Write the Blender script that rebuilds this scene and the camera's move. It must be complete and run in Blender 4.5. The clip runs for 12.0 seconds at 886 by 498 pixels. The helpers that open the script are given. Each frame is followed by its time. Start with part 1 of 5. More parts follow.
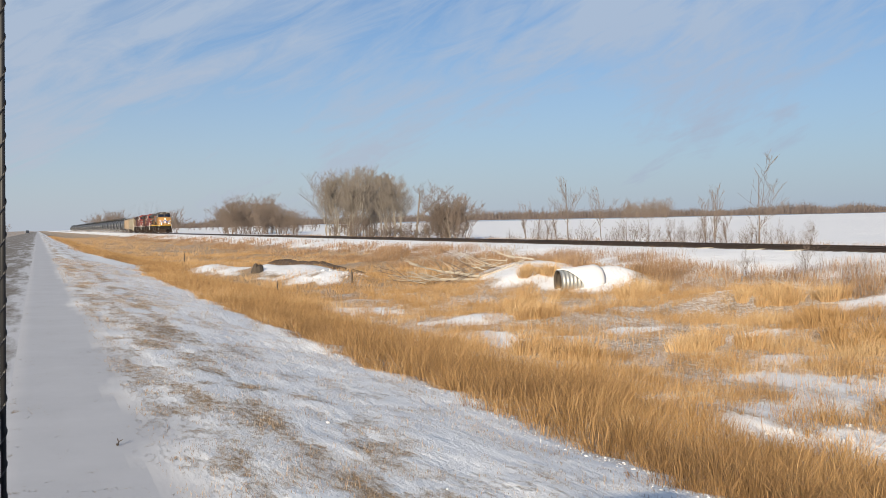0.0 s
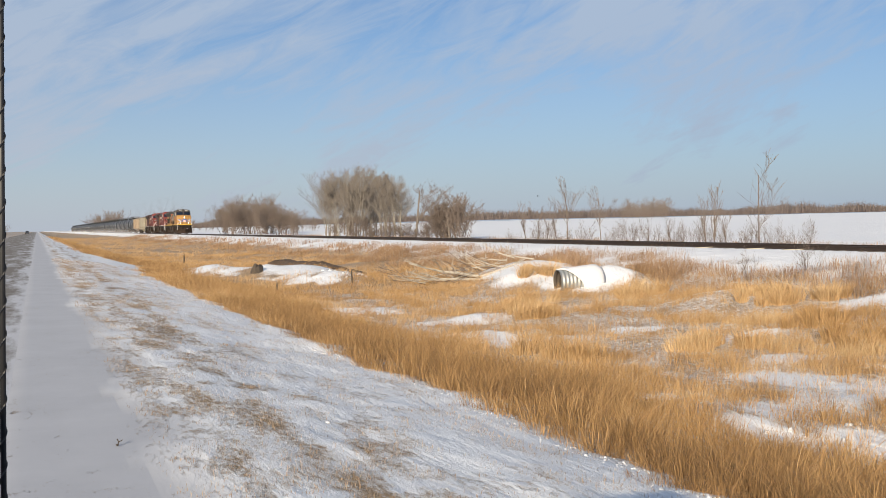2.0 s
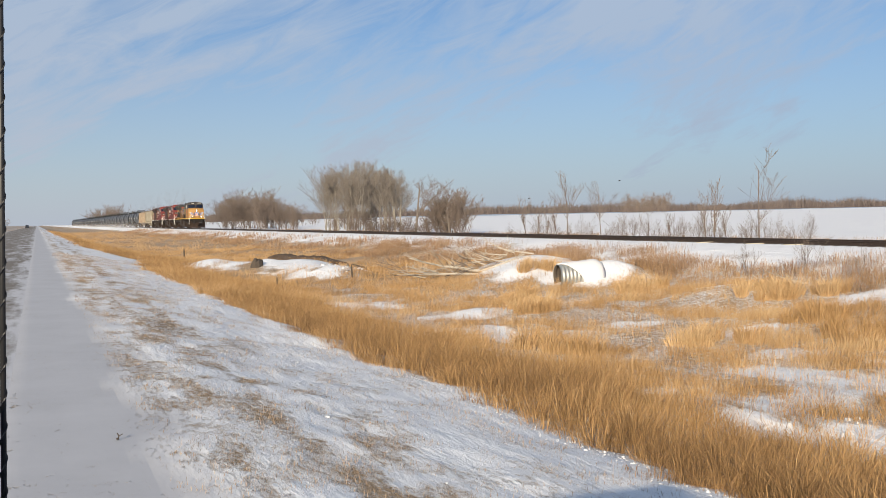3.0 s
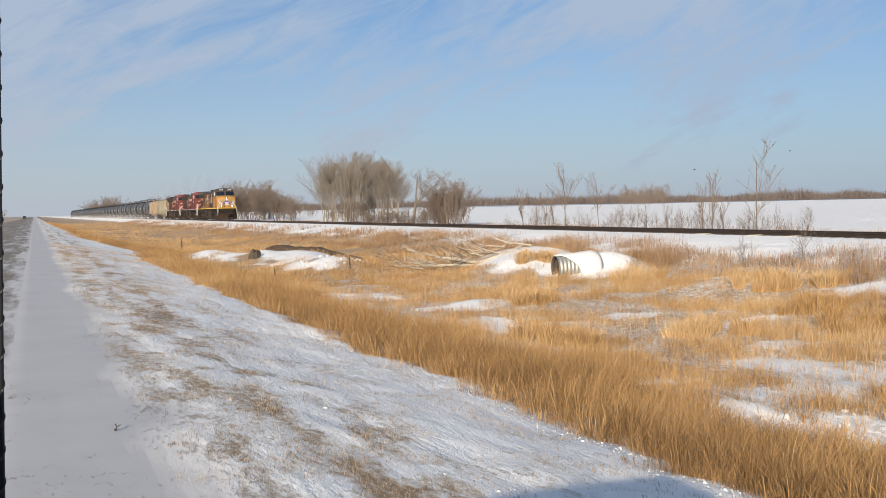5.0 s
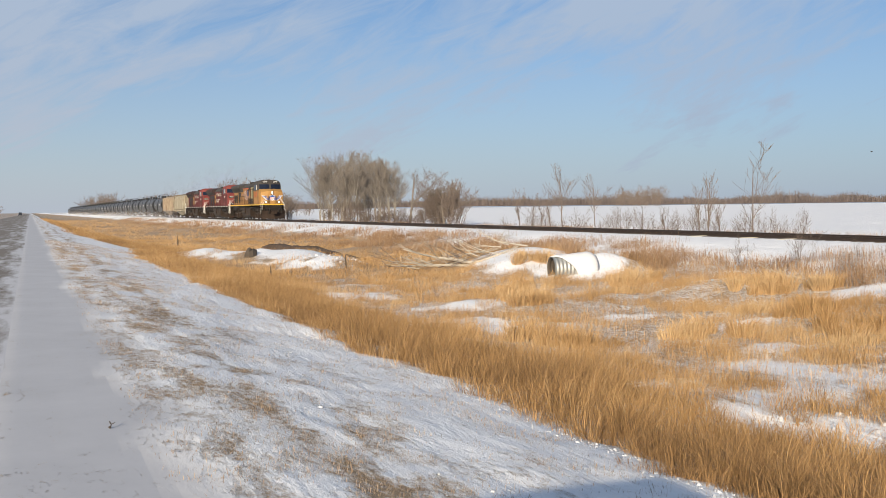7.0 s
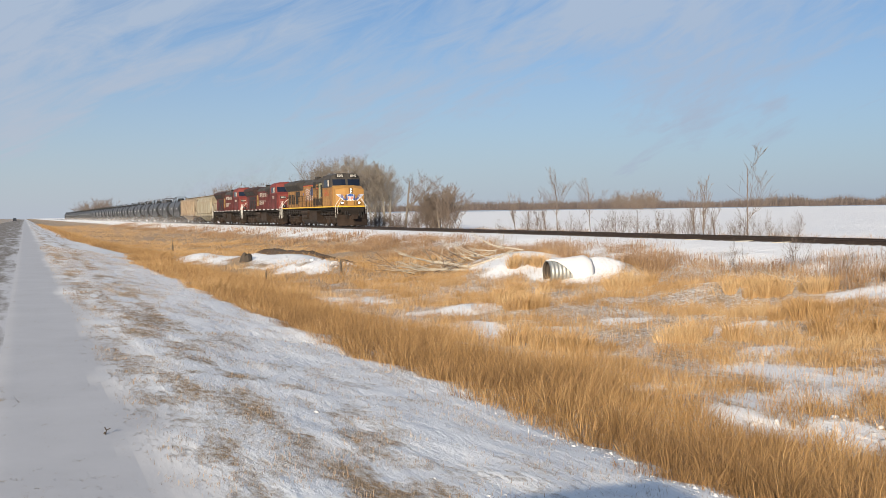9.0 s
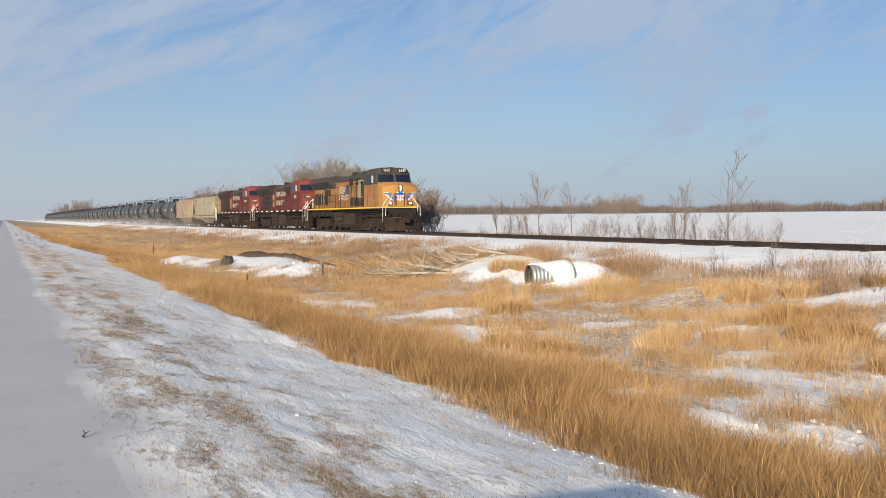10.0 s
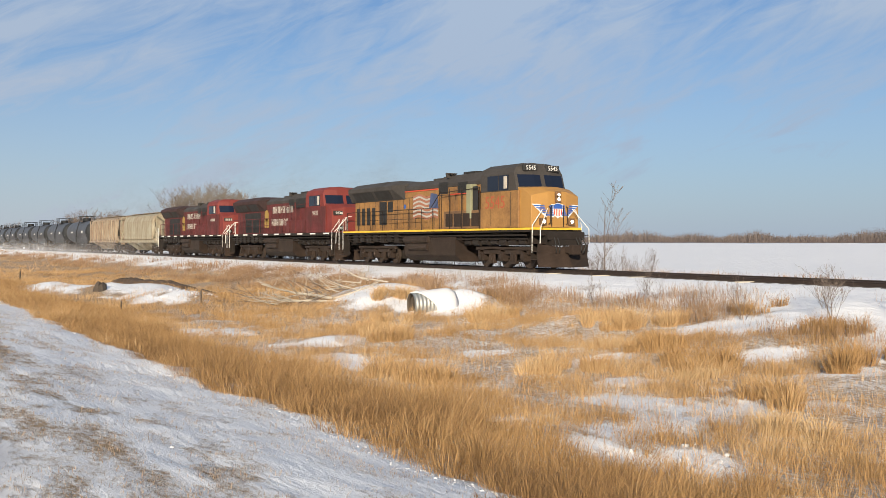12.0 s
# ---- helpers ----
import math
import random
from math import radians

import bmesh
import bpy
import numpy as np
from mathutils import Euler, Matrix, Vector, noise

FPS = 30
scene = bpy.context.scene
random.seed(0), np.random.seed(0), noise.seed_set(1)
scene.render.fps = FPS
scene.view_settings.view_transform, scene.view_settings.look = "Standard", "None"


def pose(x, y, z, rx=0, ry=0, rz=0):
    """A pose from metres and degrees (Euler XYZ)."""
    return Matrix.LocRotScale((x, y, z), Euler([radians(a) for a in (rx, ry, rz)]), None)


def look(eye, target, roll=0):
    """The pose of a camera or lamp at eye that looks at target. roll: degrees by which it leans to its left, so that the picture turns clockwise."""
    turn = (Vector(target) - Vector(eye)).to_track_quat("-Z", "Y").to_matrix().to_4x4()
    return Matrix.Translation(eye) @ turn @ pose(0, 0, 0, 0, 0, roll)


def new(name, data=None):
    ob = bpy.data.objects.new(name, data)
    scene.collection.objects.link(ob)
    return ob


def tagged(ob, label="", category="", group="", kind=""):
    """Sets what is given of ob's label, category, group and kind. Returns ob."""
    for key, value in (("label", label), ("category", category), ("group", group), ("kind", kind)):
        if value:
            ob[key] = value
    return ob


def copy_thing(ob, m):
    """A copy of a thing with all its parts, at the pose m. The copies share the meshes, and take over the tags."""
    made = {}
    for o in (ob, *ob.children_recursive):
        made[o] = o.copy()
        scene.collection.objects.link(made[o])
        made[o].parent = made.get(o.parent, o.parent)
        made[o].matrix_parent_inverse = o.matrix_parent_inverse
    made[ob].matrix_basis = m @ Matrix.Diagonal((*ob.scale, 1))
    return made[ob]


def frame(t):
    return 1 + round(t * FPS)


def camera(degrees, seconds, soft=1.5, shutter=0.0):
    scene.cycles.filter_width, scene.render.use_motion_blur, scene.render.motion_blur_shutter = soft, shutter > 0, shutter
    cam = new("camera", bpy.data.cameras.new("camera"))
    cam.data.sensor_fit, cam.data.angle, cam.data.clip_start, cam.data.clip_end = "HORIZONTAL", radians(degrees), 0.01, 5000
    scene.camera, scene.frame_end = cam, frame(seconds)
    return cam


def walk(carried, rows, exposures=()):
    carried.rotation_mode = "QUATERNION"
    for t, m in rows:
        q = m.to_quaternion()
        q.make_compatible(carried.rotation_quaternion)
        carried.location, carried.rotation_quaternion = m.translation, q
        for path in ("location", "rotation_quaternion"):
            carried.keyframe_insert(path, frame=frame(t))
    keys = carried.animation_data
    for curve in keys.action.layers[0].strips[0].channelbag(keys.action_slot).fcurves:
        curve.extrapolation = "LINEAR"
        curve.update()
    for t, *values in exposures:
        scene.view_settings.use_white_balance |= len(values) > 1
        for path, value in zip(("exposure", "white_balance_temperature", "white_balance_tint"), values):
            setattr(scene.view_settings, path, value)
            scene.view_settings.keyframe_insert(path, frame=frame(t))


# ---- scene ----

# ---- camera and its walk: one standpoint, a slow pan ----
EYE_Z = 1.6
cam = camera(49.42, 12.0, soft=0.8)
PAN = [(0, -22.85, -1.58, 1.17), (0.5, -22.79, -1.67, 1.12), (1, -22.82, -1.65, 1.06), (1.5, -22.85, -1.61, 1.11),
       (2, -22.87, -1.59, 1.25), (2.5, -22.87, -1.66, 1.28), (3, -22.87, -1.91, 1.19), (5, -23.00, -2.43, 1.13),
       (5.5, -23.09, -2.38, 1.15), (6, -23.17, -2.32, 0.94), (6.5, -23.19, -2.37, 0.78), (7, -23.20, -2.43, 0.65),
       (9, -23.48, -2.18, 0.83), (9.5, -23.62, -2.18, 0.78), (10, -24.54, -1.98, 0.51), (10.5, -26.57, -1.35, 0.27),
       (11, -28.21, -1.06, 0.26), (11.5, -29.72, -0.77, -0.21), (12, -31.48, -0.34, -0.10)]
walk(cam, [(t, pose(0, 0, EYE_Z, 90 + p, r, y)) for t, y, p, r in PAN])

# ---- sky, sun, exposure ----
SUN_TO = Vector((-0.62, -0.785, 0.0)).normalized()
SUN_EL = radians(17)
sun = new("sun", bpy.data.lights.new("sun", "SUN"))
sun.data.energy, sun.data.angle, sun.data.color = 5.2, radians(0.6), (1.0, 0.86, 0.66)
sun_dir = Vector((SUN_TO.x * math.cos(SUN_EL), SUN_TO.y * math.cos(SUN_EL), math.sin(SUN_EL)))
sun.matrix_world = look(sun_dir * 200, (0, 0, 0))
scene.view_settings.exposure = 0.35

world = bpy.data.worlds.new("sky")
scene.world = world
world.use_nodes = True


class Nodes:
    """Short hand for building node trees."""
    def __init__(self, tree):
        self.tree = tree

    def add(self, kind, **values):
        n = self.tree.nodes.new(kind)
        for key, value in values.items():
            if key in n.inputs:
                n.inputs[key].default_value = value
            else:
                setattr(n, key, value)
        return n

    def wire(self, a, b):
        self.tree.links.new(a, b)

    def math(self, op, a, b=None, c=None, clamp=False):
        n = self.tree.nodes.new("ShaderNodeMath")
        n.operation, n.use_clamp = op, clamp
        for i, v in enumerate((a, b, c)):
            if v is None:
                continue
            if isinstance(v, (int, float)):
                n.inputs[i].default_value = v
            else:
                self.wire(v, n.inputs[i])
        return n.outputs[0]

    def ramp(self, fac, stops):
        n = self.tree.nodes.new("ShaderNodeValToRGB")
        el = n.color_ramp.elements
        while len(el) < len(stops):
            el.new(0.5)
        for e, (p, c) in zip(el, stops):
            e.position = p
            e.color = (c, c, c, 1) if isinstance(c, (int, float)) else (*c, 1)
        self.wire(fac, n.inputs[0])
        return n.outputs[0]

    def mix(self, fac, a, b, blend="MIX"):
        n = self.tree.nodes.new("ShaderNodeMix")
        n.data_type, n.blend_type = "RGBA", blend
        for i, v in ((0, fac), (6, a), (7, b)):
            if isinstance(v, (int, float)):
                n.inputs[i].default_value = v
            elif isinstance(v, tuple):
                n.inputs[i].default_value = (*v, 1)
            else:
                self.wire(v, n.inputs[i])
        return n.outputs[2]

    def noise(self, vec, scale, detail=4, rough=0.55, distort=0.0):
        n = self.add("ShaderNodeTexNoise", Scale=scale, Detail=detail, Roughness=rough, Distortion=distort)
        if vec is not None:
            self.wire(vec, n.inputs["Vector"])
        return n.outputs[0]

    def stretch(self, vec, sx, sy, sz, rz=0.0):
        n = self.add("ShaderNodeMapping")
        n.inputs["Scale"].default_value = (sx, sy, sz)
        n.inputs["Rotation"].default_value = (0, 0, rz)
        self.wire(vec, n.inputs["Vector"])
        return n.outputs[0]


def build_sky():
    w = Nodes(world.node_tree)
    back = world.node_tree.nodes["Background"]
    sky = w.add("ShaderNodeTexSky", sky_type="NISHITA", sun_disc=False, sun_elevation=SUN_EL,
                sun_rotation=math.atan2(SUN_TO.x, SUN_TO.y), altitude=500, air_density=1.0, dust_density=0.6, ozone_density=1.8)
    tc = w.add("ShaderNodeTexCoord")
    sep = w.add("ShaderNodeSeparateXYZ")
    w.wire(tc.outputs["Generated"], sep.inputs[0])
    x, y, z = sep.outputs
    az = w.math("ARCTAN2", x, y)
    el = w.math("ARCSINE", z)
    # cirrus drawn out along streaks that climb to the right
    comb = w.add("ShaderNodeCombineXYZ")
    w.wire(w.math("ADD", w.math("MULTIPLY", az, 0.92), w.math("MULTIPLY", el, 0.40)), comb.inputs[0])
    w.wire(w.math("SUBTRACT", w.math("MULTIPLY", el, 0.92), w.math("MULTIPLY", az, 0.40)), comb.inputs[1])
    big = w.noise(w.stretch(comb.outputs[0], 1.5, 4.6, 1), 1.5, 5, 0.58, 0.6)
    fine = w.noise(w.stretch(comb.outputs[0], 2.6, 11.0, 1), 3.4, 9, 0.66, 0.9)
    cover = w.math("ADD", w.math("MULTIPLY", big, 0.66), w.math("MULTIPLY", fine, 0.34))
    # thicker towards the left, thinning out to open blue on the right
    side = w.math("MULTIPLY", w.math("SUBTRACT", 0.50, az), 0.08)
    veil = w.ramp(w.math("ADD", cover, side), [(0.40, 0.0), (0.47, 0.45), (0.57, 1.0)])
    low = w.ramp(el, [(0.0, 0.86), (0.08, 0.50), (0.22, 0.08)])
    amount = w.math("MAXIMUM", w.math("MULTIPLY", veil, 0.85), low)
    up = w.math("GREATER_THAN", el, -0.02)
    amount = w.math("MULTIPLY", amount, up)
    blue = w.mix(1.0, sky.outputs[0], (0.64, 0.79, 0.99), "MULTIPLY")
    cloud = w.mix(w.ramp(az, [(0.0, 0.0), (0.85, 1.0)]), (4.6, 5.05, 6.0), (3.6, 4.32, 5.6))
    cloud = w.mix(w.ramp(el, [(0.08, 0.0), (0.24, 1.0)]), cloud, (4.3, 5.2, 6.5))
    col = w.mix(amount, blue, cloud)
    w.wire(col, back.inputs["Color"])
    back.inputs["Strength"].default_value = 0.080


build_sky()

# ---- materials ----
def material(name):
    m = bpy.data.materials.new(name)
    m.use_nodes = True
    return m, Nodes(m.node_tree), m.node_tree.nodes["Principled BSDF"]


def bumped(w, bsdf, height, strength, distance):
    b = w.add("ShaderNodeBump", Strength=strength, Distance=distance)
    w.wire(height, b.inputs["Height"])
    w.wire(b.outputs[0], bsdf.inputs["Normal"])


def plain(name, color, rough=0.6, metal=0.0, dirt=None, amount=0.5, scale=1.5, streak=1.0, bump=0.0, emit=0.0):
    """A painted or bare surface with two scales of dirt and wear."""
    m, w, b = material(name)
    tc = w.add("ShaderNodeTexCoord").outputs["Object"]
    if dirt is None:
        dirt = tuple(c * 0.55 for c in color)
    a = w.noise(w.stretch(tc, scale * streak, scale * streak, scale), 1.0, 5, 0.6)
    f = w.noise(tc, scale * 14, 4, 0.6)
    fac = w.ramp(w.math("ADD", w.math("MULTIPLY", a, 0.7), w.math("MULTIPLY", f, 0.3)), [(0.38, 0.0), (0.68, amount)])
    w.wire(w.mix(fac, color, dirt), b.inputs["Base Color"])
    b.inputs["Metallic"].default_value = metal
    w.wire(w.math("ADD", w.math("MULTIPLY", fac, 0.3), rough, clamp=True), b.inputs["Roughness"])
    if bump:
        bumped(w, b, f, 0.4, bump)
    if emit:
        b.inputs["Emission Color"].default_value = (*color, 1)
        b.inputs["Emission Strength"].default_value = emit
    return m




def ground_material():
    """Wind-packed snow, thin over turf and dead grass litter; the cover follows the attribute 'snow'."""
    m, w, b = material("snowy_ground")
    pos = w.add("ShaderNodeNewGeometry").outputs["Position"]
    at = w.add("ShaderNodeAttribute", attribute_name="snow").outputs["Fac"]
    rough = w.add("ShaderNodeAttribute", attribute_name="rough").outputs["Fac"]
    n1 = w.noise(pos, 0.9, 6, 0.65)
    n2 = w.noise(w.stretch(pos, 15, 6, 12), 1.0, 6, 0.72)
    n3 = w.noise(pos, 52, 4, 0.7)
    mixn = w.math("ADD", w.math("MULTIPLY", n1, 0.25), w.math("ADD", w.math("MULTIPLY", n2, 0.52), w.math("MULTIPLY", n3, 0.23)))
    cover = w.math("ADD", at, w.math("MULTIPLY", w.math("SUBTRACT", mixn, 0.5), 1.9))
    fac = w.ramp(cover, [(0.36, 0.0), (0.62, 1.0)])
    litter = w.mix(n2, (0.27, 0.18, 0.10), (0.50, 0.36, 0.21))
    litter = w.mix(w.ramp(n3, [(0.4, 0.0), (0.7, 1.0)]), litter, (0.17, 0.12, 0.08))
    snow = w.mix(n1, (0.74, 0.745, 0.77), (0.83, 0.83, 0.835))
    snow = w.mix(rough, w.mix(n1, (0.36, 0.362, 0.385), (0.49, 0.492, 0.515)), snow)
    w.wire(w.mix(fac, litter, snow), b.inputs["Base Color"])
    b.inputs["Roughness"].default_value = 0.75
    drift = w.noise(w.stretch(pos, 1.0, 0.5, 1.0, 0.9), 5.0, 7, 0.66)
    ridge = w.noise(w.stretch(pos, 1.0, 0.32, 1.0, -0.75), 2.6, 4, 0.55, 0.3)
    h = w.math("ADD", w.math("MULTIPLY", drift, 0.42), w.math("ADD", w.math("MULTIPLY", n3, 0.035), w.math("MULTIPLY", ridge, 0.7)))
    h = w.math("MULTIPLY", h, w.math("ADD", w.math("MULTIPLY", rough, 0.90), 0.05))
    bumped(w, b, w.math("ADD", h, w.math("MULTIPLY", fac, 0.12)), 0.9, 0.13)
    return m


def road_material():
    m, w, b = material("snow_blown_asphalt")
    pos = w.add("ShaderNodeNewGeometry").outputs["Position"]
    sep = w.add("ShaderNodeSeparateXYZ")
    w.wire(pos, sep.inputs[0])
    n1 = w.noise(w.stretch(pos, 1.2, 0.16, 1), 1.0, 5, 0.6)
    n2 = w.noise(w.stretch(pos, 5, 1.2, 5), 1.0, 5, 0.65)
    n3 = w.noise(pos, 90, 3, 0.6)
    # packed snow on the shoulder, worn through on the lane
    edge = w.ramp(w.math("ADD", w.math("MULTIPLY", sep.outputs[0], 0.1), 0.5), [(0.2, 0.32), (0.42, 0.40), (0.465, 0.58), (0.485, 0.9)])
    cover = w.math("ADD", edge, w.math("ADD", w.math("MULTIPLY", w.math("SUBTRACT", n1, 0.5), 1.1), w.math("MULTIPLY", w.math("SUBTRACT", n2, 0.5), 0.5)))
    fac = w.ramp(cover, [(0.35, 0.0), (0.60, 1.0)])
    asphalt = w.mix(n3, (0.10, 0.085, 0.07), (0.21, 0.18, 0.15))
    w.wire(w.mix(fac, asphalt, w.mix(n2, (0.40, 0.402, 0.43), (0.52, 0.522, 0.545))), b.inputs["Base Color"])
    b.inputs["Roughness"].default_value = 0.8
    bumped(w, b, w.math("ADD", w.math("MULTIPLY", n2, 0.4), w.math("MULTIPLY", n3, 0.2)), 0.5, 0.03)
    return m


def grass_material(name, dark, mid, pale):
    m, w, b = material(name)
    tone = w.add("ShaderNodeAttribute", attribute_name="tone").outputs["Fac"]
    pos = w.add("ShaderNodeNewGeometry").outputs["Position"]
    n = w.noise(pos, 0.5, 3)
    t = w.math("ADD", w.math("MULTIPLY", tone, 0.75), w.math("MULTIPLY", w.math("SUBTRACT", n, 0.5), 0.9))
    w.wire(w.ramp(t, [(0.0, dark), (0.45, mid), (0.95, pale)]), b.inputs["Base Color"])
    b.inputs["Roughness"].default_value = 0.7
    b.inputs["Specular IOR Level"].default_value = 0.25
    return m


def bark_material(name, a, c):
    m, w, b = material(name)
    tc = w.add("ShaderNodeTexCoord").outputs["Object"]
    n = w.noise(w.stretch(tc, 8, 8, 2), 1.0, 5, 0.65)
    w.wire(w.mix(n, a, c), b.inputs["Base Color"])
    b.inputs["Roughness"].default_value = 0.85
    bumped(w, b, n, 0.5, 0.02)
    return m


M_GROUND, M_ROAD = ground_material(), road_material()
M_REED = grass_material("dead_reed_grass", (0.20, 0.115, 0.05), (0.445, 0.268, 0.115), (0.64, 0.475, 0.285))
M_STUB = grass_material("dry_stubble", (0.16, 0.115, 0.08), (0.34, 0.25, 0.17), (0.52, 0.42, 0.31))
M_WEED = grass_material("dead_weeds", (0.14, 0.085, 0.05), (0.31, 0.195, 0.115), (0.50, 0.36, 0.23))
M_BARK = bark_material("grey_bark", (0.10, 0.083, 0.07), (0.25, 0.215, 0.18))
M_TWIG = bark_material("brown_twigs", (0.10, 0.075, 0.06), (0.22, 0.172, 0.14))
M_PALEBARK = bark_material("pale_poplar_bark", (0.17, 0.15, 0.12), (0.34, 0.305, 0.255))
M_DEADWOOD = bark_material("bleached_wood", (0.27, 0.225, 0.175), (0.58, 0.53, 0.45))
M_RAIL = plain("rusty_rail", (0.038, 0.026, 0.021), 0.6, 0.3, (0.03, 0.02, 0.016))
M_TIE = plain("creosoted_tie", (0.05, 0.038, 0.03), 0.85, 0, (0.11, 0.09, 0.07), 0.6, 4, bump=0.01)
M_NEWTIE = plain("pale_timber", (0.58, 0.52, 0.42), 0.8, 0, (0.42, 0.34, 0.24), 0.6, 3, bump=0.01)
M_SNOW = plain("clean_snow", (0.61, 0.61, 0.63), 0.85, 0, (0.55, 0.555, 0.58), 0.5, 2, bump=0.03)
M_GALV = plain("galvanised_steel", (0.42, 0.43, 0.42), 0.5, 0.7, (0.25, 0.24, 0.22), 0.6, 2)
M_WOODS = grass_material("far_leafless_woods", (0.075, 0.058, 0.052), (0.14, 0.112, 0.10), (0.22, 0.18, 0.16))
M_EARTH = plain("bare_brown_earth", (0.085, 0.055, 0.036), 0.95, 0, (0.04, 0.027, 0.02), 0.9, 2.5, bump=0.05)
M_ROCK = plain("grey_field_stone", (0.22, 0.20, 0.18), 0.85, 0, (0.12, 0.10, 0.09), 0.7, 3, bump=0.03)


# ---- mesh helpers ----
def box(bm, x0, x1, y0, y1, z0, z1):
    vs = [bm.verts.new((x, y, z)) for x in (x0, x1) for y in (y0, y1) for z in (z0, z1)]
    for f in ((0, 1, 3, 2), (4, 6, 7, 5), (0, 4, 5, 1), (2, 3, 7, 6), (0, 2, 6, 4), (1, 5, 7, 3)):
        bm.faces.new([vs[i] for i in f])
    return vs


def cyl(bm, a, b, r0, r1=None, n=8, caps=True):
    """A tapered rod from a to b."""
    a, b = Vector(a), Vector(b)
    r1 = r0 if r1 is None else r1
    q = (b - a).to_track_quat("Z", "Y")
    rings = []
    for p, r in ((a, r0), (b, r1)):
        rings.append([bm.verts.new(p + q @ Vector((r * math.cos(k * math.tau / n), r * math.sin(k * math.tau / n), 0))) for k in range(n)])
    for k in range(n):
        bm.faces.new((rings[0][k], rings[0][(k + 1) % n], rings[1][(k + 1) % n], rings[1][k]))
    if caps:
        bm.faces.new(rings[0][::-1])
        bm.faces.new(rings[1])


def rod(bm, pts, r, n=6):
    for a, b in zip(pts, pts[1:]):
        cyl(bm, a, b, r, r, n)


def loft(bm, rings, closed=True, caps=True):
    """Skin over rings of equal length."""
    vs = [[bm.verts.new(p) for p in ring] for ring in rings]
    n = len(vs[0])
    for a, b in zip(vs, vs[1:]):
        for k in range(n if closed else n - 1):
            bm.faces.new((a[k], a[(k + 1) % n], b[(k + 1) % n], b[k]))
    if caps:
        bm.faces.new(vs[0][::-1])
        bm.faces.new(vs[-1])


def finish(bm, name, mats, smooth=False, bevel=0.0):
    if bevel:
        bmesh.ops.bevel(bm, geom=bm.edges[:], offset=bevel, segments=1, affect="EDGES", clamp_overlap=True)
    bmesh.ops.recalc_face_normals(bm, faces=bm.faces[:])
    me = bpy.data.meshes.new(name)
    bm.to_mesh(me)
    bm.free()
    for m in mats if isinstance(mats, (list, tuple)) else [mats]:
        me.materials.append(m)
    if smooth:
        me.shade_smooth()
    return me


def part(name, bm, mat, parent=None, label="", smooth=False, bevel=0.0):
    ob = new(name, finish(bm, name, mat, smooth, bevel))
    ob.parent = parent
    return tagged(ob, label)


def raw(name, verts, faces_flat, per, mat, attrs=None):
    """A large mesh straight from arrays; per: corners of each face."""
    me = bpy.data.meshes.new(name)
    verts = np.asarray(verts, np.float32)
    idx = np.asarray(faces_flat, np.int32).ravel()
    nf = len(idx) // per
    me.vertices.add(len(verts))
    me.vertices.foreach_set("co", verts.ravel())
    me.loops.add(len(idx))
    me.loops.foreach_set("vertex_index", idx)
    me.polygons.add(nf)
    me.polygons.foreach_set("loop_start", np.arange(nf, dtype=np.int32) * per)
    for key, values in (attrs or {}).items():
        a = me.attributes.new(key, "FLOAT", "POINT")
        a.data.foreach_set("value", np.asarray(values, np.float32))
    me.materials.append(mat)
    me.update(calc_edges=True)
    return new(name, me)


# ---- ground: one sheet from the road over the ditch and the track bed to the horizon ----
TRACK_X, RAIL_Z = 28.8, 0.37


def lattice(x, y, seed):
    """Smooth value noise in 0..1 on a unit grid."""
    xi, yi = np.floor(x).astype(np.int64), np.floor(y).astype(np.int64)
    fx, fy = x - xi, y - yi
    fx, fy = fx * fx * (3 - 2 * fx), fy * fy * (3 - 2 * fy)

    def h(a, b):
        n = (a * 374761393 + b * 668265263 + seed * 974634777) & 0xFFFFFFFF
        n = ((n ^ (n >> 13)) * 1274126177) & 0xFFFFFFFF
        return ((n ^ (n >> 16)) & 0xFFFF) / 65535.0
    return (h(xi, yi) * (1 - fx) + h(xi + 1, yi) * fx) * (1 - fy) + (h(xi, yi + 1) * (1 - fx) + h(xi + 1, yi + 1) * fx) * fy


def bumpy(x, y, size, seed):
    return 0.6 * lattice(x / size, y / size, seed) + 0.28 * lattice(x / size * 2.1, y / size * 2.1, seed + 7) + 0.12 * lattice(x / size * 4.3, y / size * 4.3, seed + 13)


PROFILE_X = [-3000, -40, -14, -9.5, -7.6, -0.7, -0.25, 0.9, 1.6, 4.6, 6.2, 8.5, 12, 17, 20.5, 23.5, 25.6, 26.9, 30.7, 32.0, 35, 40, 90, 260, 420, 3000]
PROFILE_Z = [0.6, 0.2, -0.6, -0.5, -0.06, -0.06, 0.008, -0.012, -0.07, -0.56, -0.92, -1.08, -1.15, -1.10, -0.80, -0.25, 0.09, 0.205, 0.205, 0.08, -0.45, -0.1, 0.25, 1.75, 1.2, 0.6]
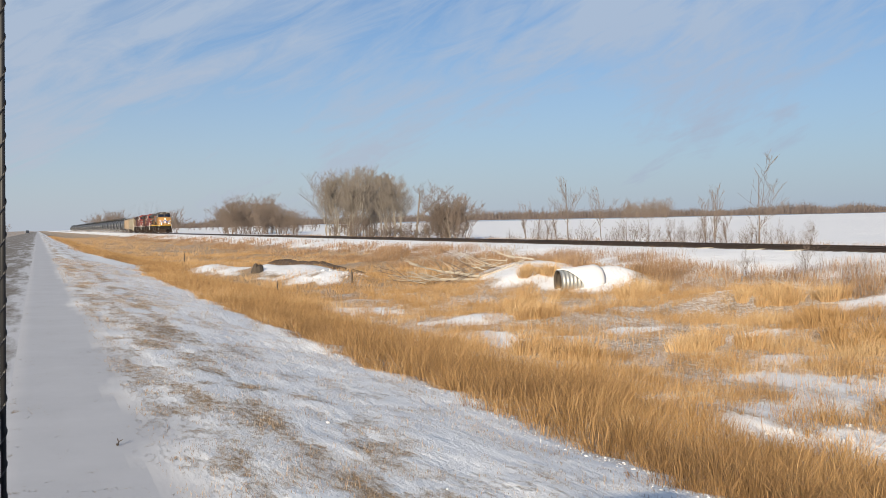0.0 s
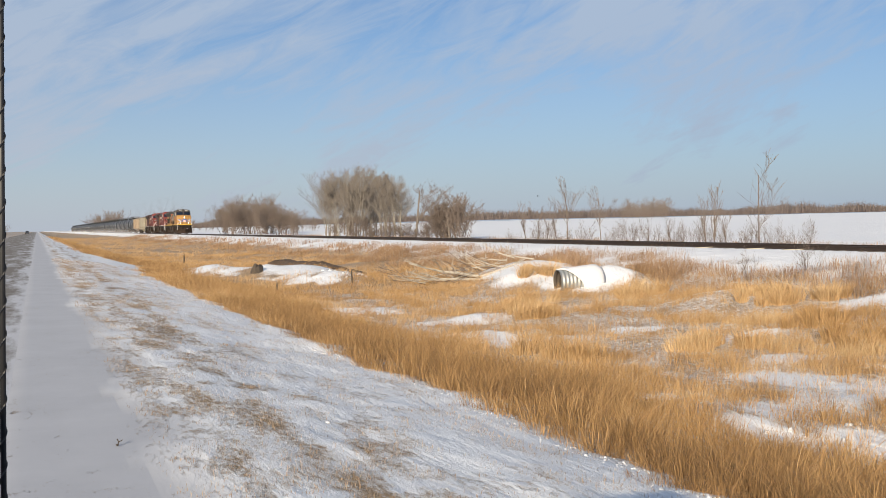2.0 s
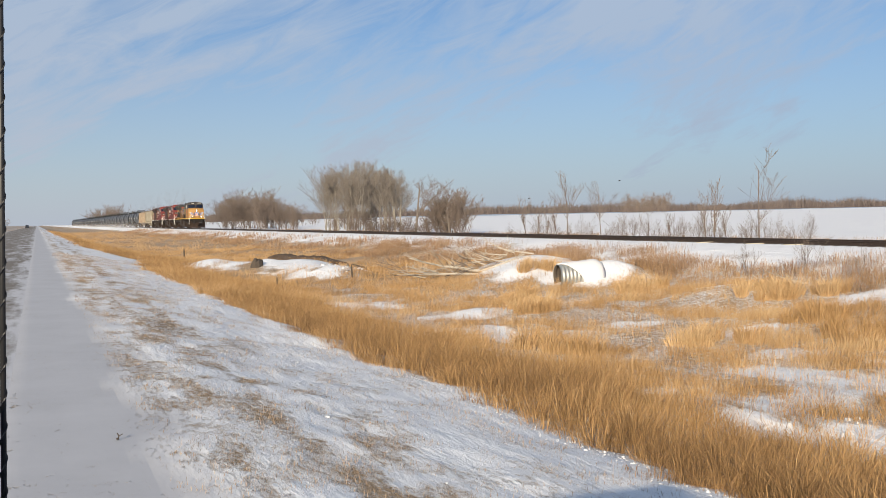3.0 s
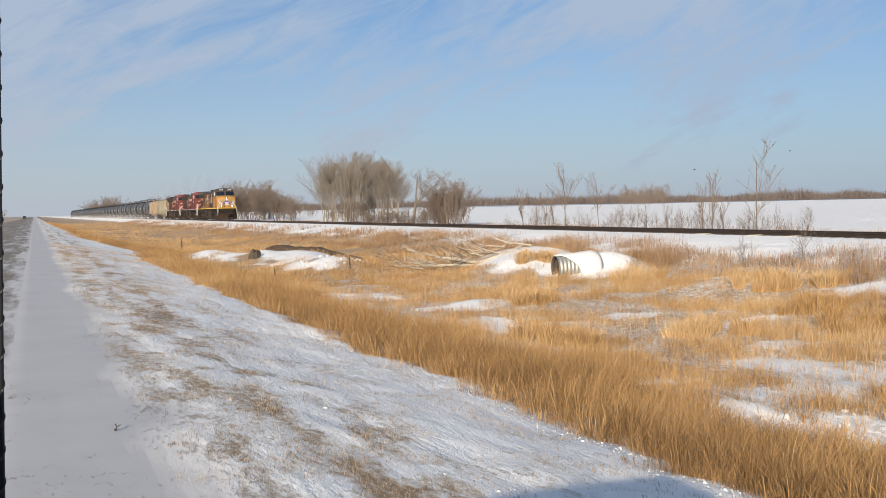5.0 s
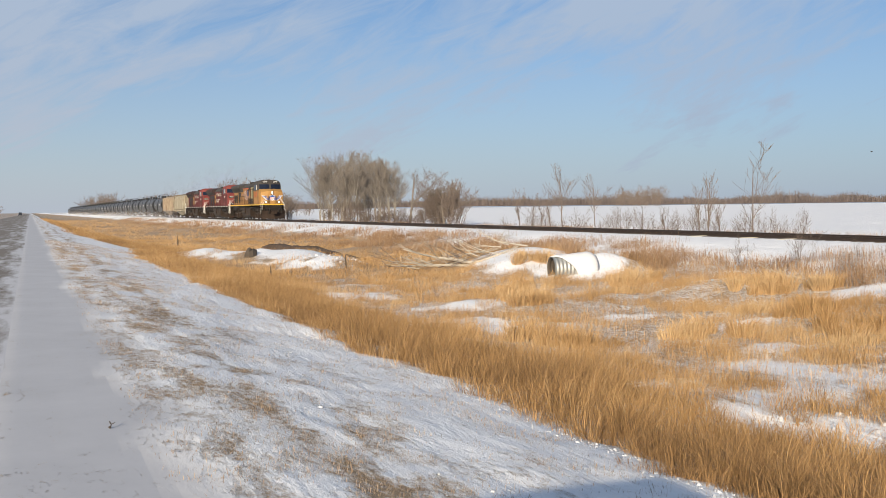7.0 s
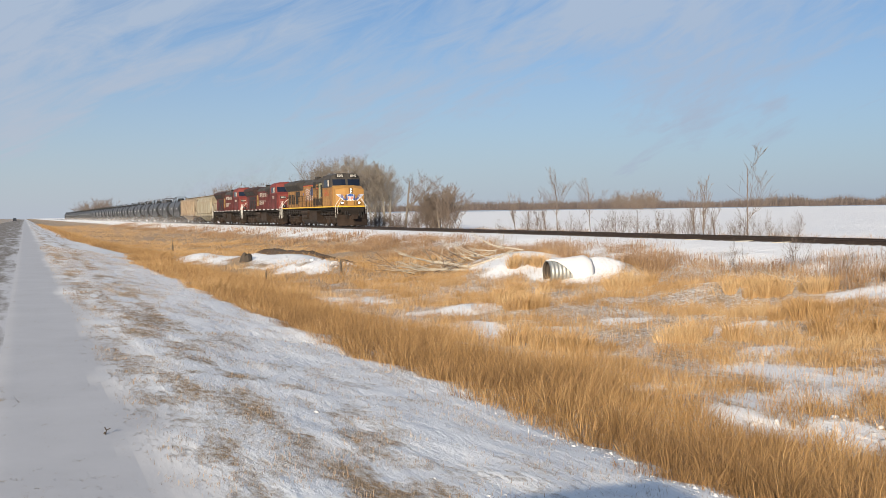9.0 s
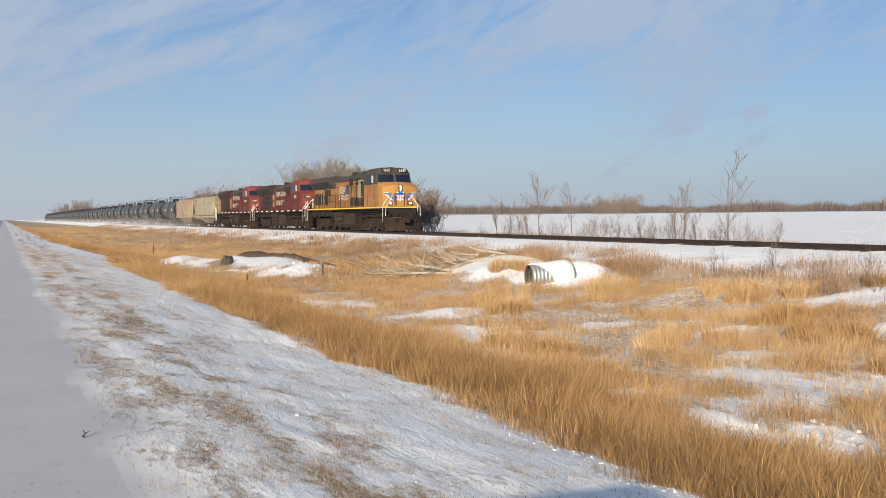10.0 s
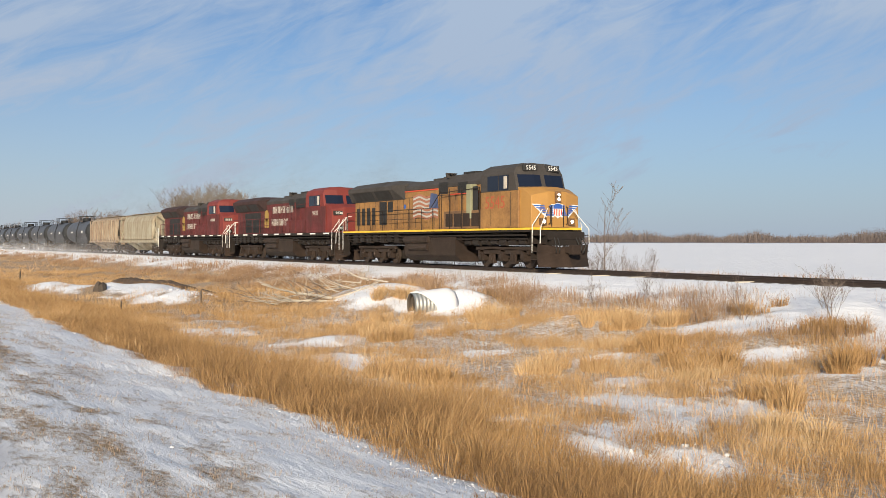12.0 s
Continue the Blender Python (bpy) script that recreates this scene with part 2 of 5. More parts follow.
# hummocks and banks: x, y, radius across, radius along, height
MOUNDS = [(19.6, 30.6, 1.5, 1.6, 0.75), (17.2, 33.2, 1.6, 2.0, 0.55), (19.2, 35.8, 2.2, 3.0, 0.55), (12.8, 49.5, 2.0, 5.5, 0.60), (12.5, 42.5, 1.7, 3.2, 0.45), (9.4, 55, 1.5, 6.0, 0.5), (10.9, 50.5, 0.9, 3.0, 0.2),
          (8.1, 9.8, 0.8, 0.8, 0.10), (9.0, 9.0, 0.7, 0.6, 0.06), (13.0, 14.4, 1.0, 0.7, 0.08), (14.6, 13.4, 1.0, 0.7, 0.10), (19.8, 16.6, 3.2, 2.4, 0.30),
          (19.0, 23, 1.6, 2.2, 0.3), (19.0, 40, 2.2, 6, 0.35), (16.4, 12.0, 1.0, 0.8, 0.10), (12.0, 25.0, 1.6, 1.5, 0.10), (13.4, 12.0, 1.0, 0.6, 0.08)]


def height(x, y):
    z = np.interp(x, PROFILE_X, PROFILE_Z)
    soft = np.interp(x, [-9, -7.6, 0.8, 1.8, 5, 24, 26.5, 31, 34, 200], [1, 0, 0, 0.10, 0.8, 0.7, 0.05, 0.05, 0.6, 1.0])
    z = z + soft * (0.42 * (bumpy(x, y, 3.4, 3) - 0.5) + 0.14 * (bumpy(x, y, 0.8, 5) - 0.5))
    z = z + 0.055 * (bumpy(x * 1.3, y * 0.75, 0.55, 9) - 0.5) * np.interp(x, [0.9, 1.7, 4.4, 5.0], [0, 1, 1, 0])
    for mx, my, ax, ay, h in MOUNDS:
        z = z + h * np.exp(-((x - mx) / ax) ** 2 - ((y - my) / ay) ** 2)
    return z


# open snow among the grass: x, y, radius across, radius along
OPEN = [(7.75, 9.0, 0.55, 0.85), (8.8, 8.3, 0.4, 0.7), (12.9, 14.3, 0.8, 0.5), (13.6, 12.6, 0.6, 0.3), (18.2, 29.9, 1.5, 1.3), (17.3, 33.0, 1.5, 2.3), (18.6, 35.0, 2.2, 3.0),
        (12.5, 47.5, 2.1, 8.0), (9.2, 56, 1.8, 7.0), (20.4, 17.4, 2.6, 1.8), (21.5, 13.2, 2.6, 1.6), (17.0, 12.4, 1.0, 0.5), (17.6, 14.6, 1.1, 0.5), (15.2, 17.4, 0.9, 0.4), (11.1, 24.1, 1.4, 0.9), (9.3, 28.7, 1.2, 1.6),
        (13.7, 20.2, 1.1, 0.5), (19.1, 23.7, 0.7, 0.6), (11.5, 19.8, 0.6, 0.5), (22.0, 15.5, 2.6, 2.5), (7.6, 20.4, 0.6, 0.8), (8.2, 11.8, 0.5, 0.4)]


def openness(x, y):
    """1 on open snow, 0 in the thick of the grass."""
    o = np.zeros_like(x)
    ragged = (bumpy(x, y, 0.9, 23) - 0.40) * 2.4
    for ox, oy, ax, ay in OPEN:
        d = ragged + ((x - ox) / ax) ** 2 + ((y - oy) / ay) ** 2
        o = np.maximum(o, np.clip(1.45 - d, 0, 1))
    wild = bumpy(x, y * 0.55, 3.0, 21)
    o = np.maximum(o, np.clip((wild - 0.72) * 9, 0, 1) * np.clip((x - 6.8) / 1.2, 0, 1) * np.clip((36 - y) / 8, 0.0, 1))
    return o


def grass_edge(y):
    """Where the tall grass begins, beside the mown verge."""
    run = np.interp(y, [0, 46, 53, 58, 66, 74, 91, 200, 600], [4.65, 4.6, 4.9, 5.8, 6.0, 4.9, 3.8, 3.4, 3.2])
    return run + 0.5 * (bumpy(y * 0 + 3.3, y, 2.5, 31) - 0.5) + 0.3 * (bumpy(y * 0 + 1.3, y, 0.7, 33) - 0.5)


def snow_cover(x, y):
    worn = np.clip((0.45 * bumpy(x * 4.5, y * 0.40, 1.0, 41) + 0.55 * bumpy(x * 4.2, y * 1.8, 1.0, 43) - 0.36) * 3.2, 0, 1)
    verge = 0.75 - 0.25 * worn * np.clip((x - 0.6) / 0.5, 0, 1) * np.clip((4.7 - x) / 2.0, 0.45, 1)
    verge = verge - (0.08 + 0.09 * worn) * np.exp(-((x - 1.22) / 0.32) ** 2) - (0.03 + 0.10 * worn) * np.exp(-((x - 2.1) / 0.32) ** 2)
    ditch = 0.47 - 0.15 * np.clip((y - 32) / 10, 0, 1) + 0.55 * openness(x, y)
    bank = 0.90 - 0.35 * np.clip((bumpy(x, y, 2.2, 51) - 0.5) * 5, 0, 1)
    t = np.clip((x - grass_edge(y)) / 0.4, 0, 1)
    c = verge * (1 - t) + ditch * t
    t = np.clip((x - 21.5) / 2.0, 0, 1)
    c = c * (1 - t) + bank * t
    t = np.clip((x - 25.0) / 1.0, 0, 1)
    c = c * (1 - t) + 0.95 * t
    strip = np.exp(-((x - 35.5) / 2.0) ** 2)
    c = c - 0.5 * strip
    left = np.clip((-7.6 - x) / 1.0, 0, 1)
    return c * (1 - left) + 0.45 * left


def axis(stops):
    """Grid lines: (from, to, step) runs joined end to end."""
    out = []
    for a, b, s in stops:
        out.append(np.linspace(a, b, max(2, int(round((b - a) / s)) + 1))[:-1])
    return np.concatenate(out + [[stops[-1][1]]])


def build_ground():
    gx = axis([(-3000, -300, 300), (-300, -40, 26), (-40, -8, 2), (-8, -0.8, 0.9), (-0.8, 12, 0.11), (12, 33, 0.2), (33, 45, 0.6), (45, 300, 8), (300, 3000, 120)])
    gy = axis([(-2500, -200, 230), (-200, -10, 10), (-10, 2, 0.6), (2, 14, 0.11), (14, 35, 0.22), (35, 80, 0.5), (80, 200, 1.6), (200, 600, 10), (600, 4500, 130)])
    X, Y = np.meshgrid(gx, gy, indexing="ij")
    Z = height(X, Y)
    nx, ny = X.shape
    k = np.arange(nx * ny).reshape(nx, ny)
    quads = np.stack([k[:-1, :-1], k[1:, :-1], k[1:, 1:], k[:-1, 1:]], -1)
    ob = raw("ground", np.stack([X, Y, Z], -1).reshape(-1, 3), quads, 4, M_GROUND, {"snow": snow_cover(X, Y).ravel(), "rough": np.clip((X - 0.30 - 0.7 * bumpy(X, Y * 0.6, 1.0, 47)) / 0.6, 0, 1).ravel()})
    ob.data.shade_smooth()
    tagged(ob, "snow-covered prairie ground with a grassy ditch beside the track", "ground", kind="structure")
    bm = bmesh.new()
    xs = [-7.8, -7.6, -4, -0.25, 0.2, 0.55]
    zs = [-0.16, -0.02, 0.03, 0.0, -0.02, -0.05]
    ys = [-400, -60, -10, 0, 10, 40, 120, 400, 1500]
    vs = [[bm.verts.new((x, y, z)) for x, z in zip(xs, zs)] for y in ys]
    for a, b in zip(vs, vs[1:]):
        for j in range(len(xs) - 1):
            bm.faces.new((a[j], a[j + 1], b[j + 1], b[j]))
    road = part("road", bm, M_ROAD)
    tagged(road, "paved country road with wind-blown packed snow", "road", kind="structure")


build_ground()


# ---- railway track ----
def build_track():
    track = tagged(new("railway_track"), "rusty rails on snow-covered wooden ties", "railway track", kind="structure")
    for side in (-0.755, 0.755):
        bm = bmesh.new()
        prof = [(-0.07, -0.18), (0.07, -0.18), (0.07, -0.165), (0.012, -0.14), (0.012, -0.04), (0.036, -0.03), (0.036, 0), (-0.036, 0), (-0.036, -0.03), (-0.012, -0.04), (-0.012, -0.14), (-0.07, -0.165)]
        loft(bm, [[(TRACK_X + side + px, y, RAIL_Z + pz) for px, pz in prof] for y in (-300, 0, 200, 1600)])
        part("rail", bm, M_RAIL, track)
    bm = bmesh.new()
    box(bm, -1.3, 1.3, -0.115, 0.115, -0.16, 0.0)
    tie = finish(bm, "tie", M_TIE, bevel=0.012)
    bm = bmesh.new()
    box(bm, -1.55, 1.3, -0.14, 0.14, -0.16, 0.012)
    pale = finish(bm, "tie", M_NEWTIE, bevel=0.012)
    rng = random.Random(5)
    for i in range(290):
        y = 4 + i * 0.56 + rng.uniform(-0.04, 0.04)
        light = i in (36, 46, 50, 56)
        t = new("tie", pale if light else tie)
        t.parent = track
        t.matrix_basis = pose(TRACK_X + rng.uniform(-0.05, 0.05), y, RAIL_Z - 0.150, 0, 0, rng.uniform(-1.5, 1.5))


build_track()


# ---- grass ----
RNG = np.random.default_rng(11)


def blades(x, y, tall, wide, lean, tone, bias=(0.12, 0.05), kink=0.58, way=None):
    """Bent dry blades, three triangles each, standing on the ground."""
    n = len(x)
    z = height(x, y) - 0.02
    turn = RNG.uniform(0, math.tau, n)
    wx, wy = np.cos(turn) * wide / 2, np.sin(turn) * wide / 2
    if way is None:
        way = RNG.uniform(0, math.tau, n)
    dx = (np.cos(way) + bias[0]) * lean * tall
    dy = (np.sin(way) + bias[1]) * lean * tall
    up = tall * np.sqrt(np.clip(1 - lean ** 2, 0.1, 1))
    P = np.empty((n, 5, 3), np.float32)
    P[:, 0] = np.stack([x - wx, y - wy, z], 1)
    P[:, 1] = np.stack([x + wx, y + wy, z], 1)
    mx, my, mz = x + dx * 0.32, y + dy * 0.32, z + up * kink
    P[:, 2] = np.stack([mx - wx * 0.8, my - wy * 0.8, mz], 1)
    P[:, 3] = np.stack([mx + wx * 0.8, my + wy * 0.8, mz], 1)
    # part of the tips are broken over and hang
    droop = np.where(RNG.uniform(0, 1, n) < 0.5, 1.0, RNG.uniform(-0.55, 0.9, n))
    reach = 1.0 + 0.35 * (1 - droop)
    P[:, 4] = np.stack([x + dx * reach, y + dy * reach, z + up * (kink + (1 - kink) * droop)], 1)
    k = (np.arange(n) * 5)[:, None]
    F = np.concatenate([k + [[0, 1, 3]], k + [[0, 3, 2]], k + [[2, 3, 4]]], 1)
    return P.reshape(-1, 3), F.reshape(-1), np.repeat(tone, 5)


def joined(sets):
    vs, fs, ts, base = [], [], [], 0
    for v, f, t in sets:
        vs.append(v), fs.append(f + base), ts.append(t)
        base += len(v)
    return np.concatenate(vs), np.concatenate(fs), np.concatenate(ts)


def scatter(n, x0, x1, y0, y1, power=1.0):
    """Random places, denser towards y0."""
    x = RNG.uniform(x0, x1, n)
    y = y0 + (y1 - y0) * RNG.uniform(0, 1, n) ** power
    return x, y


def reed_field():
    """Tussocks whose blades splay from the middle, thick at the ditch's edge and thinner across it."""
    sets = []
    for n, per, x0, x1, y0, y1, power, wide, reach in ((20000, 42, 4.2, 23.5, 2.0, 36, 1.3, 0.0048, 0.19), (9000, 34, 3.5, 24.0, 36, 95, 1.25, 0.010, 0.42), (5200, 18, 2.4, 24.5, 95, 340, 1.3, 0.032, 0.9)):
        x, y = scatter(n, x0, x1, y0, y1, power)
        edge = grass_edge(y)
        inside = x - edge
        band = np.clip(1.0 - (inside - 2.2) / 1.8, 0, 1)
        clump = bumpy(x, y, 1.3, 61)
        open_here = openness(x, y) * np.clip((inside - 0.8) / 0.8, 0, 1)
        dens = np.clip(0.36 + 0.9 * (clump - 0.45) * 3.0 + band * 0.75, 0.06, 1) * (1 - 0.97 * np.clip(open_here * 1.4, 0, 1)) * np.clip((23.2 - x) / 4.0, 0, 1)
        keep = (y > x * 0.58 - 1.5) & (inside > RNG.normal(0.10, 0.10, n)) & (RNG.uniform(0, 1, n) < dens)
        x, y, clump, band, inside = x[keep], y[keep], clump[keep], band[keep], inside[keep]
        m = len(x)
        big = bumpy(x, y, 2.8, 63)
        stature = (0.17 + 0.26 * clump + 0.24 * (big - 0.4) + 0.19 * band) * RNG.uniform(0.65, 1.3, m) * np.clip(0.40 + inside * 0.8, 0.40, 1) * np.interp(x, [16, 21, 24], [1.0, 0.85, 0.6])
        hue = 0.58 + 0.75 * (big - 0.5) + 0.5 * (bumpy(x, y, 0.9, 65) - 0.5) + RNG.normal(0, 0.16, m) - 0.22 * band
        size = reach * RNG.uniform(0.6, 1.5, m)
        count = np.maximum(4, (per * RNG.uniform(0.5, 1.4, m) * (0.75 + 0.45 * band))).astype(int)
        k = np.repeat(np.arange(m), count)
        q = len(k)
        r = np.sqrt(RNG.uniform(0, 1, q)) * size[k]
        a = RNG.uniform(0, math.tau, q)
        tall = stature[k] * RNG.uniform(0.45, 1.15, q)
        lean = np.clip(0.12 + 0.48 * r / size[k] * RNG.uniform(0.2, 1.4, q) + np.abs(RNG.normal(0, 0.30, q)), 0.02, 0.97)
        tone = np.clip(hue[k] + RNG.normal(0, 0.17, q), 0, 1)
        sets.append(blades(x[k] + r * np.cos(a), y[k] + r * np.sin(a), tall, wide * RNG.uniform(0.6, 1.4, q), lean, tone, way=a + RNG.normal(0, 0.7, q)))
    # loose single stems between the tussocks
    n = 60000
    x, y = scatter(n, 4.6, 22.0, 3.0, 45, 1.3)
    keep = (y > x * 0.58 - 1.5) & (x > grass_edge(y) + 0.15) & (RNG.uniform(0, 1, n) < 0.85 - 0.80 * openness(x, y))
    x, y = x[keep], y[keep]
    m = len(x)
    sets.append(blades(x, y, RNG.uniform(0.10, 0.40, m), 0.004 + 0.00015 * y, np.clip(RNG.gamma(2, 0.36, m), 0.02, 0.97), np.clip(RNG.normal(0.6, 0.2, m), 0, 1)))
    v, f, t = joined(sets)
    ob = raw("reed_grass", v, f, 3, M_REED, {"tone": t})
    tagged(ob, "tall dead golden reed grass filling the snowy ditch", "grass", kind="stuff")


def tuft_set(cx, cy, radius, n, tall, tone, spread=0.35):
    """A stand of a few splayed tussocks."""
    out = []
    k = max(3, int(9 * radius))
    for _ in range(k):
        r, a = radius * math.sqrt(RNG.uniform(0, 1)), RNG.uniform(0, math.tau)
        m = n // k
        x0, y0 = cx + r * math.cos(a), cy + r * math.sin(a)
        w_ = RNG.uniform(0.16, 0.32)
        rr, aa = w_ * np.sqrt(RNG.uniform(0, 1, m)), RNG.uniform(0, math.tau, m)
        h = tall * RNG.uniform(0.6, 1.05)
        lean = np.clip(0.08 + 0.55 * rr / w_ * RNG.uniform(0.3, 1.2, m) + np.abs(RNG.normal(0, 0.1, m)), 0.03, 0.95)
        out.append(blades(x0 + rr * np.cos(aa), y0 + rr * np.sin(aa), h * RNG.uniform(0.5, 1.1, m), 0.010 * RNG.uniform(0.6, 1.4, m), lean, np.clip(RNG.normal(tone, 0.15, m), 0, 1), way=aa + RNG.normal(0, 0.5, m)))
    return joined(out)


def pale_tufts():
    """Thick straw-pale tussocks that stand out of the reeds."""
    sets = []
    for cx, cy, r, n, tall, tone in ((19.6, 20.6, 0.9, 2600, 0.95, 0.95), (18.8, 21.6, 0.7, 1500, 0.85, 0.9), (18.6, 27.0, 0.9, 2200, 0.9, 0.85), (17.6, 32.5, 0.8, 1800, 0.9, 0.95), (11.3, 8.9, 0.45, 700, 0.8, 0.9),
                                 (15.5, 14.6, 0.9, 1800, 0.95, 0.5), (13.2, 16.6, 0.8, 1600, 0.9, 0.75), (16.8, 17.6, 0.9, 1800, 0.9, 0.6), (18.2, 12.3, 1.1, 2600, 1.0, 0.45), (12.6, 23.5, 0.9, 1800, 0.85, 0.8), (14.6, 28.0, 0.9, 1500, 0.8, 0.8), (9.9, 17.5, 0.8, 1500, 0.8, 0.7),
                                 (20.5, 15.2, 1.0, 1800, 0.8, 0.35), (22.8, 19.5, 0.8, 1000, 0.7, 0.3), (13.5, 11.3, 0.7, 1300, 0.85, 0.6)):
        sets.append(tuft_set(cx, cy, r, n, tall * 0.74, tone, 0.42))
    v, f, t = joined(sets)
    tagged(raw("tussock_grass", v, f, 3, M_REED, {"tone": t}), "straw-pale tussocks of dead grass in the ditch", "grass", kind="stuff")


def verge_stubble():
    n = 330000
    x, y = scatter(n, 0.7, 4.9, 2.5, 60, 1.8)
    c = snow_cover(x, y)
    clump = bumpy(x, y, 0.35, 71)
    keep = RNG.uniform(0, 1, n) < np.clip((0.90 - c) * 2.0, 0.05, 1) * np.clip((clump - 0.42) * 4.0, 0, 1)
    x, y = x[keep], y[keep]
    m = len(x)
    v, f, t = blades(x, y, RNG.uniform(0.02, 0.075, m), 0.0026 + 0.00020 * y, np.clip(RNG.gamma(2, 0.25, m), 0.05, 0.95), np.clip(RNG.normal(0.5, 0.22, m), 0, 1))
    tagged(raw("verge_stubble", v, f, 3, M_STUB, {"tone": t}), "short brown grass stubble poking through thin snow", "grass", kind="stuff")


def bank_weeds():
    sets = []
    for n, x0, x1, y0, y1, wide in ((150000, 19.0, 25.4, 8, 70, 0.010), (46000, 19.0, 25.6, 70, 260, 0.03), (42000, 32.6, 39.0, 14, 160, 0.022)):
        x, y = scatter(n, x0, x1, y0, y1, 1.2)
        clump = bumpy(x, y * 0.7, 1.6, 81)
        patch = np.clip((clump - (0.44 if x0 < 30 else 0.42)) * 6, 0, 1)
        if x0 < 30:
            patch = patch * np.interp(x, [x0, 21.8, 23.2, 24.6, x1], [0.8, 1.0, 0.7, 0.2, 0.0]) * np.interp(y, [8, 20, 30, 300], [0.45, 0.6, 1.0, 1.0])
        keep = RNG.uniform(0, 1, n) < patch * (1 - 0.95 * openness(x, y))
        x, y = x[keep], y[keep]
        m = len(x)
        sets.append(blades(x, y, RNG.uniform(0.15, 0.35, m) + 0.4 * clump[keep], wide * RNG.uniform(0.5, 1.1, m), np.clip(RNG.gamma(2, 0.24, m), 0.02, 0.95), np.clip(RNG.normal(0.55, 0.22, m), 0, 1)))
    v, f, t = joined(sets)
    tagged(raw("bank_weeds", v, f, 3, M_WEED, {"tone": t}), "brown dead weeds on the snowy railway bank", "weeds", kind="stuff")


reed_field()
pale_tufts()
verge_stubble()
bank_weeds()


def snow_clods():
    rng = random.Random(8)
    vs, fs = [], []
    for i in range(1900):
        y = 3.2 + 60 * rng.random() ** 1.7
        x = float(grass_edge(np.array([y]))[0]) + rng.gauss(-0.05, 0.13)
        r = rng.uniform(0.005, 0.012) * (1.9 if rng.random() < 0.12 else 1) * (1 + y / 60)
        if i % 9 == 0:
            x, y = rng.uniform(2.2, 4.6), 3.2 + 22 * rng.random() ** 1.6
            r *= 0.6
        if i % 60 == 1:
            x, y = rng.choice((7.9, 8.8, 9.1)) + rng.gauss(0, 0.5), 8.5 + rng.gauss(0, 0.45)
            r = rng.uniform(0.015, 0.06)
        z = float(height(np.array([x]), np.array([y]))[0])
        base = len(vs)
        a0 = rng.uniform(0, 6.3)
        vs.append((x, y, z + r * rng.uniform(0.4, 0.9)))
        for ring, (rr, zz) in enumerate(((0.75, 0.55), (1.15, -0.2))):
            for k in range(6):
                a = a0 + k * math.tau / 6 + ring * 0.5
                q = r * rr * rng.uniform(0.7, 1.25)
                vs.append((x + q * math.cos(a), y + q * math.sin(a), z + r * zz * rng.uniform(0.8, 1.2)))
        for k in range(6):
            fs.append((base, base + 1 + k, base + 1 + (k + 1) % 6))
            a, b, c, d = base + 1 + k, base + 1 + (k + 1) % 6, base + 7 + (k + 1) % 6, base + 7 + k
            fs.append((a, d, c))
            fs.append((a, c, b))
    ob = raw("snow_clods", np.array(vs), np.array(fs), 3, M_SNOW)
    ob.data.shade_smooth()
    tagged(ob, "small clods of hard snow along the grass edge", "snow", kind="stuff")


snow_clods()


# ---- bare trees and bushes ----
def tube(vs, fs, a, b, r0, r1, n=3):
    a, b = Vector(a), Vector(b)
    q = (b - a).to_track_quat("Z", "Y")
    base = len(vs)
    for p, r in ((a, r0), (b, r1)):
        for k in range(n):
            vs.append(p + q @ Vector((r * math.cos(k * math.tau / n), r * math.sin(k * math.tau / n), 0)))
    for k in range(n):
        fs.append((base + k, base + (k + 1) % n, base + n + (k + 1) % n))
        fs.append((base + k, base + n + (k + 1) % n, base + n + k))


def grow(rng, trunk, crown, p, way, length, r, depth, top, spread, kids, rise, thin):
    """One limb in bent steps, with side limbs that thin out."""
    steps = 4 if depth >= top - 1 else 3
    for s in range(steps):
        wob = 0.05 if depth == top and top > 2 else 0.13
        way = (way + Vector((rng.gauss(0, wob), rng.gauss(0, wob), rng.gauss(0.02, 0.06) + rise * 0.05))).normalized()
        q = p + way * (length / steps)
        r1 = r * (1 - 0.62 * (s + 1) / steps) if depth else r * (1 - 0.8 * (s + 1) / steps)
        r0 = r * (1 - 0.62 * s / steps)
        vs, fs = trunk if depth >= top - 1 else crown
        tube(vs, fs, p, q, max(r0, thin), max(r1, thin * 0.7), 5 if depth == top else 3)
        if depth > 0 and (depth < top or s > 0):
            for _ in range(kids):
                if rng.random() < 0.74:
                    a = rng.uniform(0, math.tau)
                    out = Vector((math.cos(a), math.sin(a), rise * 0.6)).normalized()
                    d = (way * (1 - spread) + out * spread).normalized()
                    grow(rng, trunk, crown, p.lerp(q, rng.random()), d, length * rng.uniform(0.42, 0.72) * (1.15 - 0.55 * (s + 0.5) / steps), r0 * 0.5, depth - 1, top, spread, kids, rise, thin)
        p = q


